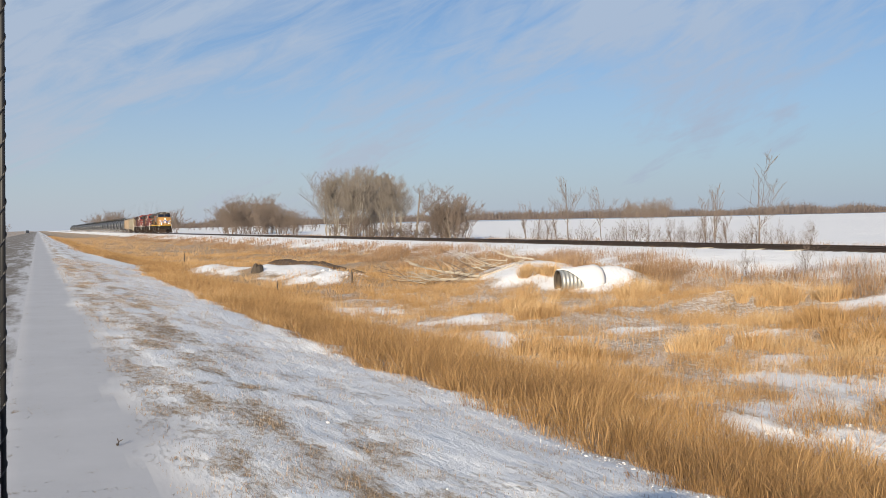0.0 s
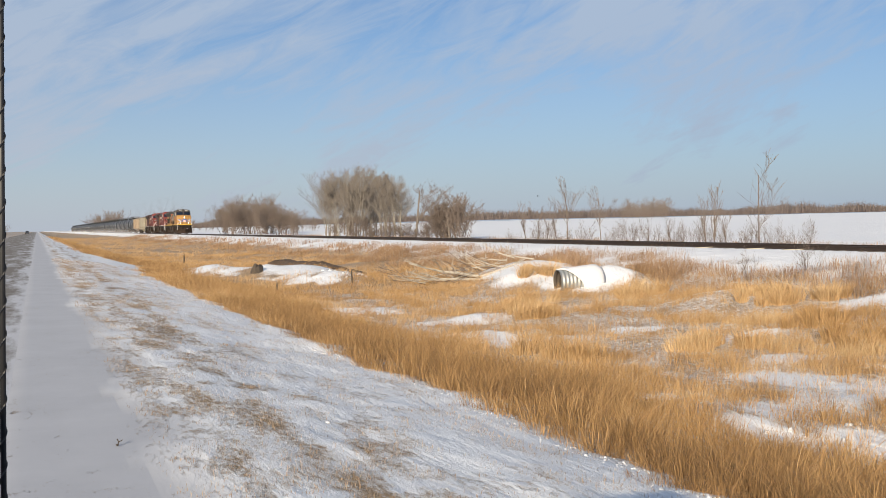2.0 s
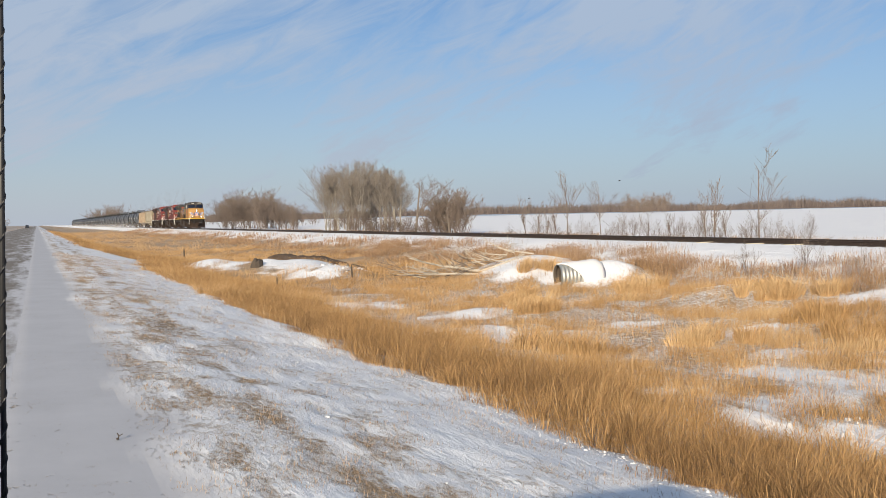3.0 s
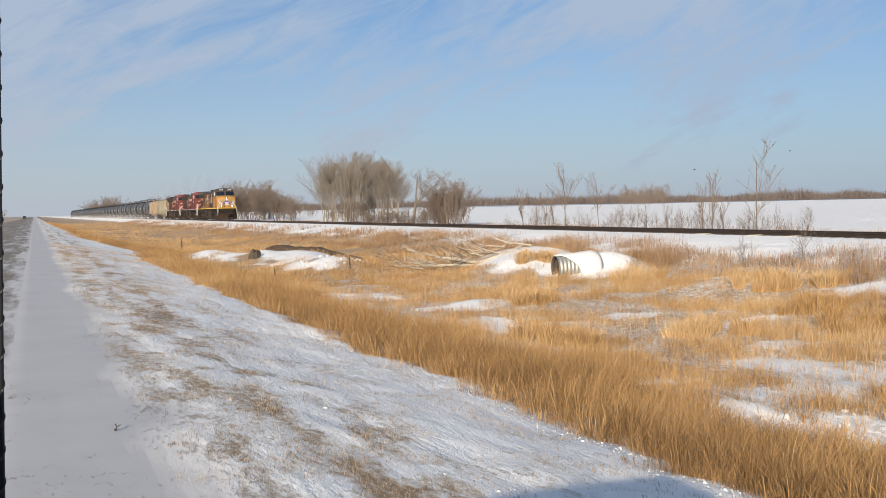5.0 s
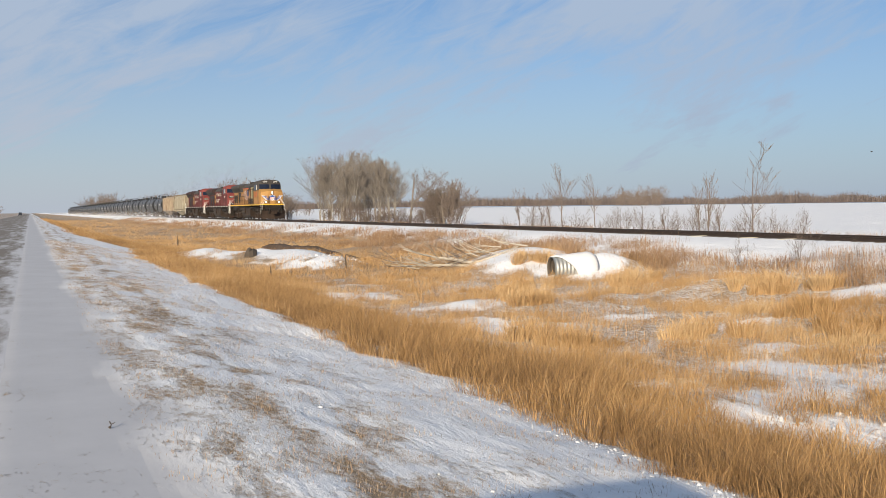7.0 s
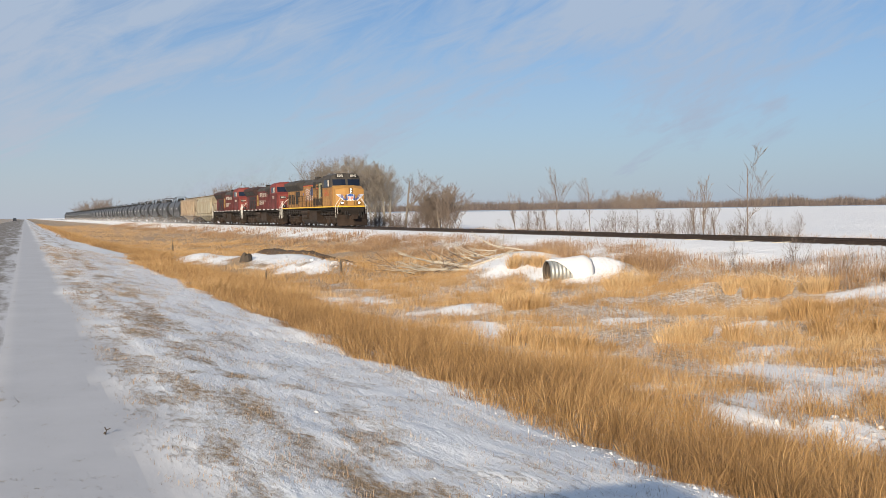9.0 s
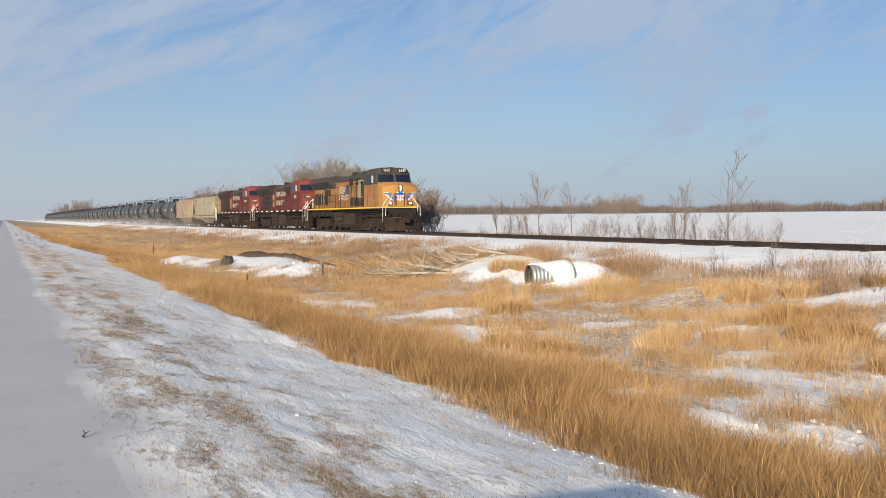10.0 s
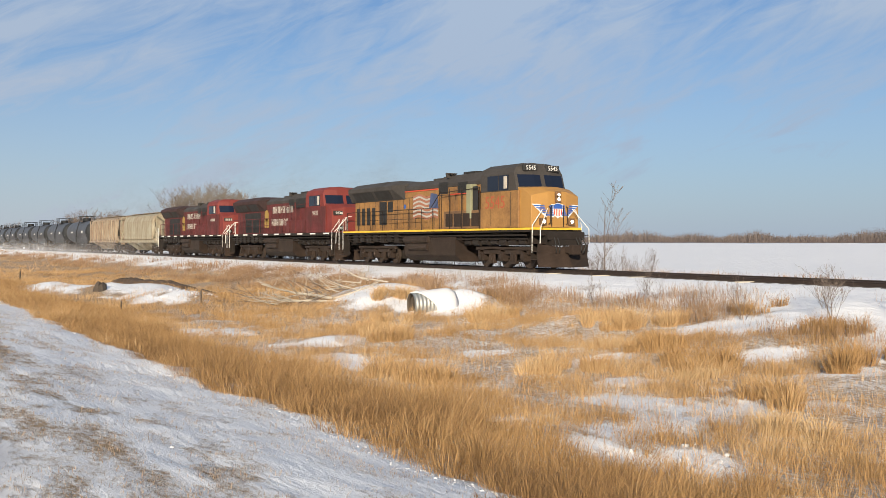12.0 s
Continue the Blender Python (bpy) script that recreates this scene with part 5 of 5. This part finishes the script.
    rod(bm, [(-1.5, 19.9, zr), (-1.5, 9.4, zr)], 0.022)
    rod(bm, [(-1.5, 9.4, zr), (-1.5, 8.4, zr + 0.75), (-1.5, 4.5, zr + 0.85)], 0.022)
    rod(bm, [(-1.5, 19.9, 2.45), (-1.5, 9.2, 2.45)], 0.014)
    for y in (19.9, 18.3, 16.7, 15.1, 13.5, 11.9, 10.4, 9.2):
        cyl(bm, (-1.5, y, 1.84), (-1.5, y, zr), 0.022, n=6)
    for y in (8.4, 7.4, 6.2, 4.5):
        cyl(bm, (-1.5, y, 1.84), (-1.5, y, zr + 0.9), 0.022, n=6)
    part("handrail", bm, M_GRIME if yel else M_CPRED, loco, "walkway handrail with posts")
    # corner steps front and rear with light grab rails
    for y0, d in ((0.1, -1), (20.5, 1)):
        for s in (-1, 1):
            for k in range(4):
                z = 0.42 + k * 0.36
                bm = bmesh.new()
                box(bm, *sorted((s * 1.05, s * 1.52)), *sorted((y0, y0 + d * 0.62)), z, z + 0.04)
                part("step_tread", bm, M_DIRT, loco)
            bm = bmesh.new()
            box(bm, *sorted((s * 1.03, s * 1.06)), *sorted((y0, y0 + d * 0.62)), 0.4, 1.75)
            box(bm, *sorted((s * 1.05, s * 1.5)), *sorted((y0 - d * 0.02, y0)), 0.4, 1.75)
            part("step_well", bm, M_GRIME, loco)
            bm = bmesh.new()
            if d < 0:
                rod(bm, [(s * 1.5, 0.02, 0.75), (s * 1.5, 0.0, 1.95), (s * 1.0, -0.12, 2.65)], 0.019)
                rod(bm, [(s * 1.48, -0.58, 1.15), (s * 1.46, -0.58, 1.8), (s * 0.75, -0.2, 2.7)], 0.019)
            for o in () if d < 0 else (0.02, 0.62):
                ya = y0 + d * o
                rod(bm, [(s * 1.53, ya, 0.75), (s * 1.53, ya, 2.6)], 0.019)
            if d < 0 and not yel:
                rod(bm, [(s * 1.53, -0.5, 1.9), (s * 0.6, -0.55, 2.85), (s * 0.3, -0.55, 2.85)], 0.026)
            part("grab_rail", bm, M_WHITE, loco, "white painted grab rail")
    # front and rear platforms, coupler, plough, hoses
    bm = bmesh.new()
    box(bm, -1.1, 1.1, -0.62, 0.15, 1.42, 1.62)
    box(bm, -1.1, 1.1, -0.72, -0.60, 1.30, 1.66)
    part("anticlimber", bm, M_GRIME, loco, bevel=0.03)
    bm = bmesh.new()
    box(bm, -1.1, 1.1, 20.4, 21.2, 1.2, 1.7)
    part("rear_platform", bm, M_GRIME, loco, bevel=0.03)
    for y0, d in ((-0.65, -1), (21.1, 1)):
        bm = bmesh.new()
        box(bm, -0.18, 0.18, *sorted((y0, y0 + d * 0.55)), 0.72, 1.02)
        box(bm, -0.26, 0.26, *sorted((y0 + d * 0.5, y0 + d * 0.82)), 0.66, 1.08)
        part("coupler", bm, M_DIRT, loco, "knuckle coupler", bevel=0.03)
    bm = bmesh.new()
    loft(bm, [[(-1.5, -0.55, 0.10), (0, -1.15, 0.10), (1.5, -0.55, 0.10), (1.5, -0.45, 0.10), (0, -1.0, 0.10), (-1.5, -0.45, 0.10)],
              [(-1.5, -0.42, 0.62), (0, -0.85, 0.62), (1.5, -0.42, 0.62), (1.5, -0.34, 0.62), (0, -0.75, 0.62), (-1.5, -0.34, 0.62)],
              [(-1.5, -0.50, 1.12), (-0.4, -0.80, 1.05), (0.4, -0.80, 1.05), (1.5, -0.42, 1.12)][:1] + [(0, -0.82, 0.95), (1.5, -0.50, 1.12), (1.5, -0.42, 1.12), (0, -0.72, 0.95), (-1.5, -0.42, 1.12)]])
    part("snow_plough", bm, M_DIRT, loco, "dusty V-shaped pilot plough")
    for x in (-0.75, -0.55, 0.55, 0.75, 0.95):
        bm = bmesh.new()
        rod(bm, [(x, -0.72, 1.4), (x * 1.05, -0.9, 1.1), (x, -0.88, 0.85), (x * 0.95, -0.8, 0.75)], 0.03)
        part("air_hose", bm, M_BLACK, loco, "hanging brake hose")
    # fuel tank, air tanks
    bm = bmesh.new()
    loft(bm, [[(-1.0, y, 0.22), (-1.42, y, 0.55), (-1.42, y, 1.45), (1.42, y, 1.45), (1.42, y, 0.55), (1.0, y, 0.22)] for y in (6.9, 7.0, 12.4, 12.5)])
    part("fuel_tank", bm, M_DIRT, loco, "dusty fuel tank slung under the frame", bevel=0.03)
    bm = bmesh.new()
    for y0, y1, z in ((9.6, 12.3, 1.33), (9.7, 11.8, 0.95)):
        cyl(bm, (-1.45, y0, z), (-1.45, y1, z), 0.19, n=12)
    part("air_reservoir", bm, M_DIRT, loco, "cylindrical air reservoir", smooth=False)
    for yc in (3.0, 16.6):
        truck_frame(loco, yc, [-1.85, 0, 1.85], 0.53)
        for g in (-1.85, 0, 1.85):
            wheels.append(wheelset(loco, yc + g, 0.53))
    return loco, wheels


def car_trucks(car, y_a, y_b):
    for yc in (y_a, y_b):
        truck_frame(car, yc, [-0.89, 0.89], 0.46)
        for g in (-0.89, 0.89):
            wheelset(car, yc + g, 0.46)


def covered_hopper(ribbed):
    """Grain hopper, front end at y = 0, 16.2 m over its ends."""
    L = 16.2
    mat = M_RUSTCREAM if ribbed else M_CREAM
    car = tagged(new("covered_hopper"), "rust-streaked cream ribbed covered grain hopper car" if ribbed else "cream smooth-sided covered grain hopper car with open ends", "hopper car", "covered hoppers of the train")
    bm = bmesh.new()
    y0, y1 = (0.7, L - 0.7) if ribbed else (1.6, L - 1.6)
    ring = lambda y, w_, zb: [(-0.9, y, zb), (-w_, y, zb + 0.65), (-w_ - 0.02, y, 2.6), (-w_, y, 3.6), (-w_ * 0.82, y, 4.15), (-0.6, y, 4.42), (0.6, y, 4.42), (w_ * 0.82, y, 4.15), (w_, y, 3.6), (w_ + 0.02, y, 2.6), (w_, y, zb + 0.65), (0.9, y, zb)]
    loft(bm, [ring(y0, 1.35, 1.6), ring(y0 + 0.25, 1.5, 1.0), ring(L / 2, 1.5, 1.0), ring(y1 - 0.25, 1.5, 1.0), ring(y1, 1.35, 1.6)])
    part("hopper_body", bm, mat, car)
    if ribbed:
        for k in range(15):
            y = y0 + 0.3 + k * (y1 - y0 - 0.6) / 14
            bm = bmesh.new()
            box(bm, -1.60, -1.5, y - 0.05, y + 0.05, 1.3, 4.0)
            part("side_rib", bm, mat, car)
    bm = bmesh.new()
    box(bm, -1.56, -1.44, 0.2, L - 0.2, 1.25, 1.50)
    box(bm, 1.44, 1.56, 0.2, L - 0.2, 1.25, 1.50)
    part("side_sill", bm, mat, car)
    bm = bmesh.new()
    for a in (2.6, 6.3, 10.0) if not ribbed else (2.4, 5.2, 8.0, 10.8):
        loft(bm, [[(-1.4, a, 1.2), (1.4, a, 1.2), (1.4, a + 2.9, 1.2), (-1.4, a + 2.9, 1.2)], [(-0.5, a + 1.1, 0.4), (0.5, a + 1.1, 0.4), (0.5, a + 1.8, 0.4), (-0.5, a + 1.8, 0.4)]])
    part("discharge_chute", bm, mat, car, "sloping discharge chutes")
    for ya, yb in ((0.25, y0 + 0.2), (L - 0.25, y1 - 0.2)):
        bm = bmesh.new()
        for s in (-1, 1):
            rod(bm, [(s * 1.45, ya, 1.3), (s * 1.45, ya, 4.1), (s * 1.2, yb, 4.2)], 0.05)
            rod(bm, [(s * 1.4, ya, 1.4), (s * 1.3, yb, 3.9)], 0.06)
            rod(bm, [(s * 1.45, ya, 2.6), (s * 1.4, yb, 1.7)], 0.05)
            for z in (1.6, 2.0, 2.4, 2.8, 3.2, 3.6, 4.0):
                rod(bm, [(s * 1.48, ya, z), (s * 1.1, ya, z)], 0.02, 4)
        rod(bm, [(-1.45, ya, 4.1), (1.45, ya, 4.1)], 0.04)
        part("end_ladder_frame", bm, mat, car, "open end framing with ladder rungs")
    bm = bmesh.new()
    for s in (-0.55, 0.55):
        box(bm, s - 0.22, s + 0.22, 0.5, L - 0.5, 4.50, 4.54)
    for k in range(8):
        box(bm, -0.3, 0.3, y0 + 0.4 + k * 1.75, y0 + 1.5 + k * 1.75, 4.42, 4.56)
    part("roof_walk", bm, M_RUSTCREAM, car, "roof hatches and running boards")
    bm = bmesh.new()
    box(bm, -0.4, 0.4, -0.1, L + 0.1, 0.85, 1.2)
    box(bm, -0.2, 0.2, -0.65, L + 0.65, 0.72, 1.0)
    part("centre_sill", bm, M_GRIME, car)
    car_trucks(car, 1.9, L - 1.9)
    return car


def tank_car():
    """Black tank car, front end at y = 0, 16.0 m over its ends."""
    L = 16.0
    car = tagged(new("tank_car"), "dusty black cylindrical railway tank car with top platform", "tank car", "tank cars of the train")
    bm = bmesh.new()
    R, zc, n = 1.50, 2.52, 28
    rings = []
    for y, r in ((0.55, 0.02), (0.57, 0.45), (0.66, 0.9), (0.82, 1.2), (1.02, 1.4), (1.25, R), (L / 2, R), (L - 1.25, R), (L - 1.02, 1.4), (L - 0.82, 1.2), (L - 0.66, 0.9), (L - 0.57, 0.45), (L - 0.55, 0.02)):
        rings.append([(r * math.cos(k * math.tau / n), y, zc + r * math.sin(k * math.tau / n)) for k in range(n)])
    loft(bm, rings[5:8], caps=False)
    part("tank_shell", bm, M_TANK, car, smooth=True)
    # both heads take the fittings' colour, darker than the shell
    for dome in (rings[:6], rings[7:]):
        bm = bmesh.new()
        loft(bm, dome)
        part("tank_head", bm, M_TANKDARK, car, "domed tank end, darker than the shell", smooth=True)
    bm = bmesh.new()
    cyl(bm, (0, L / 2, 3.9), (0, L / 2, 4.45), 0.55, n=14)
    box(bm, -0.95, 0.95, L / 2 - 1.3, L / 2 + 1.3, 4.03, 4.08)
    part("manway", bm, M_TANKDARK, car, "top fittings housing")
    bm = bmesh.new()
    for s in (-0.95, 0.95):
        rod(bm, [(s, L / 2 - 1.3, 4.72), (s, L / 2 + 1.3, 4.72)], 0.03, 4)
        rod(bm, [(s, L / 2 - 1.3, 4.4), (s, L / 2 + 1.3, 4.4)], 0.02, 4)
        for y in (-1.3, -0.45, 0.45, 1.3):
            rod(bm, [(s, L / 2 + y, 4.05), (s, L / 2 + y, 4.72)], 0.03, 4)
    for y in (-1.3, 1.3):
        rod(bm, [(-0.95, L / 2 + y, 4.72), (0.95, L / 2 + y, 4.72)], 0.03, 4)
    rod(bm, [(-1.1, L / 2 - 1.0, 4.05), (-1.56, L / 2 - 1.0, 2.6), (-1.56, L / 2 - 1.0, 1.1)], 0.03, 4)
    rod(bm, [(-1.1, L / 2 - 0.6, 4.05), (-1.56, L / 2 - 0.6, 2.6), (-1.56, L / 2 - 0.6, 1.1)], 0.03, 4)
    part("platform_rail", bm, M_TANKDARK, car, "platform railing and ladder")
    for ya, yb in ((0.0, 2.6), (L - 2.6, L)):
        bm = bmesh.new()
        box(bm, -0.35, 0.35, ya, yb, 0.85, 1.15)
        box(bm, -1.45, 1.45, ya + 0.15 if ya == 0 else yb - 0.35, ya + 0.35 if ya == 0 else yb - 0.15, 0.95, 1.2)
        box(bm, -1.2, 1.2, (ya + yb) / 2 - 0.5, (ya + yb) / 2 + 0.5, 1.1, 1.5)
        part("stub_sill", bm, M_GRIME, car)
        bm = bmesh.new()
        yc = ya - 0.5 if ya == 0 else yb - 0.2
        box(bm, -0.2, 0.2, yc, yc + 0.7, 0.72, 1.0)
        part("coupler", bm, M_GRIME, car)
    bm = bmesh.new()
    for ya in (0.12, L - 0.12):
        rod(bm, [(-1.45, ya, 1.15), (-1.45, ya, 2.05), (1.45, ya, 2.05), (1.45, ya, 1.15)], 0.03, 4)
    part("end_rail", bm, M_TANKDARK, car)
    bm = bmesh.new()
    box(bm, -1.515, -1.50, 10.0, 11.4, 2.45, 2.62)
    box(bm, -1.515, -1.50, 3.2, 4.0, 2.40, 2.70)
    part("marking_bars", bm, M_WHITE, car, "white stencilled markings")
    car_trucks(car, 1.75, L - 1.75)
    return car


def nose_at(t):
    """Where the leader's nose stands along the track; the train gathers a little speed."""
    return 243.2 - 17.057 * t - 0.01383 * t * t


def stretch_thing(thing, sx, sz):
    """Set the overall width and height of a vehicle, its wheels left as they are."""
    done = set()
    for o in thing.children_recursive:
        if o.name.startswith("wheelset"):
            continue
        x, y, z = o.location
        o.location = (x * sx, y, z * sz)
        if o.data.name not in done and abs(o.location.length) < 1e-6:
            o.data.transform(Matrix.Diagonal((sx, 1, sz, 1)))
            done.add(o.data.name)


def build_train():
    lead, spin = locomotive("yellow")
    second, spin2 = locomotive("red", "9838")
    third, spin3 = locomotive("red")
    stretch_thing(lead, 1.0, 1.072)
    stretch_thing(second, 1.0, 1.055)
    stretch_thing(third, 1.0, 1.055)
    consist = [(lead, 0.0), (second, 22.3), (third, 44.6)]
    y = 66.0
    consist.append((covered_hopper(False), y))
    consist.append((covered_hopper(True), y + 17.6))
    y += 35.2
    first = tank_car()
    stretch_thing(first, 1.03, 1.07)
    for k in range(34):
        consist.append((first if k == 0 else copy_thing(first, Matrix.Identity(4)), y + k * 17.15))
    return consist, spin + spin2 + spin3


CONSIST, SPIN = build_train()


# ---- powder snow whirled up along the cars ----
def dust_material(name, low, high, peak):
    m, w, b = material(name)
    out = m.node_tree.nodes["Material Output"]
    tc = w.add("ShaderNodeTexCoord").outputs["Object"]
    sep = w.add("ShaderNodeSeparateXYZ")
    w.wire(tc, sep.inputs[0])
    n = w.noise(w.stretch(tc, 0.9, 0.16, 0.9), 1.0, 5, 0.6)
    n2 = w.noise(w.stretch(tc, 1, 0.03, 0.5), 1.0, 3, 0.5)
    hgt = w.math("DIVIDE", w.math("SUBTRACT", sep.outputs[2], low), high - low)
    thin = w.math("POWER", w.math("SUBTRACT", 1.0, hgt, clamp=True), 1.6)
    along = w.ramp(w.math("DIVIDE", sep.outputs[1], 400.0), [(0.14, 0.0), (0.22, 0.35), (0.34, 0.8), (1.0, 1.0)])
    gust = w.ramp(w.math("ADD", w.math("MULTIPLY", n, 0.55), w.math("MULTIPLY", n2, 0.45)), [(0.36, 0.15), (0.62, 1.0)])
    a = w.math("MULTIPLY", w.math("MULTIPLY", thin, along), w.math("MULTIPLY", gust, peak), clamp=True)
    b.inputs["Base Color"].default_value = (0.80, 0.80, 0.82, 1)
    b.inputs["Roughness"].default_value = 1.0
    b.inputs["Specular IOR Level"].default_value = 0.0
    w.wire(a, b.inputs["Alpha"])
    return m


def snow_dust():
    dust = tagged(new("snow_dust"), "fine white powder snow blown up along the moving train", "snow dust")
    for name, x0, top, bulge, peak in (("near_veil", -2.6, 1.7, 0.9, 0.75), ("far_veil", -1.75, 2.6, 0.4, 0.45)):
        bm = bmesh.new()
        rows = []
        for k in range(61):
            y = 2 + k * 10.5
            rows.append([(x0 - bulge * math.sin(math.pi * j / 6) * (0.8 + 0.2 * math.sin(k * 1.7)), y, -0.25 + (top + 0.25) * j / 6) for j in range(7)])
        loft(bm, rows, closed=False, caps=False)
        part(name, bm, dust_material("powder_" + name, -0.2, top, peak), dust, smooth=True)
    return dust


DUST = snow_dust()


def diesel_smoke():
    """A thin brown exhaust haze that trails over the roofs."""
    m, w, b = material("thin_exhaust_haze")
    tc = w.add("ShaderNodeTexCoord").outputs["Object"]
    sep = w.add("ShaderNodeSeparateXYZ")
    w.wire(tc, sep.inputs[0])
    n = w.noise(w.stretch(tc, 0.5, 0.10, 0.5), 1.0, 4, 0.6)
    up = w.ramp(w.math("DIVIDE", w.math("SUBTRACT", sep.outputs[2], 4.4), 5.0), [(0.0, 1.0), (0.4, 0.6), (1.0, 0.0)])
    on = w.ramp(w.math("DIVIDE", sep.outputs[1], 150.0), [(0.05, 0.0), (0.12, 1.0), (0.6, 0.6), (1.0, 0.0)])
    a = w.math("MULTIPLY", w.math("MULTIPLY", up, on), w.ramp(n, [(0.40, 0.0), (0.75, 0.30)]), clamp=True)
    b.inputs["Base Color"].default_value = (0.22, 0.19, 0.17, 1)
    b.inputs["Roughness"].default_value = 1.0
    b.inputs["Specular IOR Level"].default_value = 0.0
    w.wire(a, b.inputs["Alpha"])
    haze = tagged(new("exhaust_haze"), "thin brown diesel exhaust haze trailing over the train", "smoke")
    bm = bmesh.new()
    loft(bm, [[(0.3 + 0.5 * math.sin(k * 0.9 + j), 6 + k * 6.0, 4.5 + 4.9 * j / 5) for j in range(6)] for k in range(26)], closed=False, caps=False)
    part("haze_sheet", bm, m, haze, smooth=True)
    return haze


HAZE = diesel_smoke()


# ---- a bird over the field ----
def bird():
    b = tagged(new("bird"), "dark bird gliding low over the snowy field", "bird", "birds over the field")
    bm = bmesh.new()
    rings = []
    for d, r in ((-0.24, 0.01), (-0.16, 0.05), (0.0, 0.075), (0.14, 0.05), (0.22, 0.03), (0.36, 0.015)):
        rings.append([(r * math.cos(k * math.tau / 8), d, r * math.sin(k * math.tau / 8)) for k in range(8)])
    loft(bm, rings)
    part("body", bm, M_BLACK, b, smooth=True)
    for s in (-1, 1):
        bm = bmesh.new()
        loft(bm, [[(s * x, y0, z), (s * x, (y0 + y1) / 2, z + h), (s * x, y1, z), (s * x, (y0 + y1) / 2, z - h * 0.4)] for x, y0, y1, z, h in ((0.04, -0.12, 0.12, 0.03, 0.02), (0.25, -0.14, 0.08, 0.12, 0.015), (0.48, -0.04, 0.06, 0.16, 0.006))])
        part("wing", bm, M_BLACK, b)
    for o in b.children:
        o.data.transform(Matrix.Scale(0.65, 4))
    return b


BIRDS = [(bird(), 0.0, 0.0, 0.0), (bird(), -12.0, 6.5, -2.4)]


def motions():
    times = [i * 0.5 for i in range(25)]
    for thing, back in CONSIST:
        walk(thing, [(t, pose(TRACK_X, nose_at(t) + back, RAIL_Z)) for t in times])
    for thing in (DUST, HAZE):
        walk(thing, [(t, pose(TRACK_X, nose_at(t), RAIL_Z)) for t in times])
    for b, dx, dy, dz in BIRDS:
        walk(b, [(t, pose(51.1 + dx + 10.05 * t, 145.4 + dy - 7.2 * t, 2.9 + dz + 1.2 * t, 8, 0, -126)) for t in times])
    # wheels roll on the rails
    for wheel in SPIN:
        y, r = wheel.location.y, wheel.location.z
        rows = []
        for f in range(361):
            t = f / FPS
            turn = math.degrees((nose_at(0) - nose_at(t)) / r)
            rows.append((t, pose(0, y, r, turn, 0, 0)))
        walk(wheel, rows)


motions()
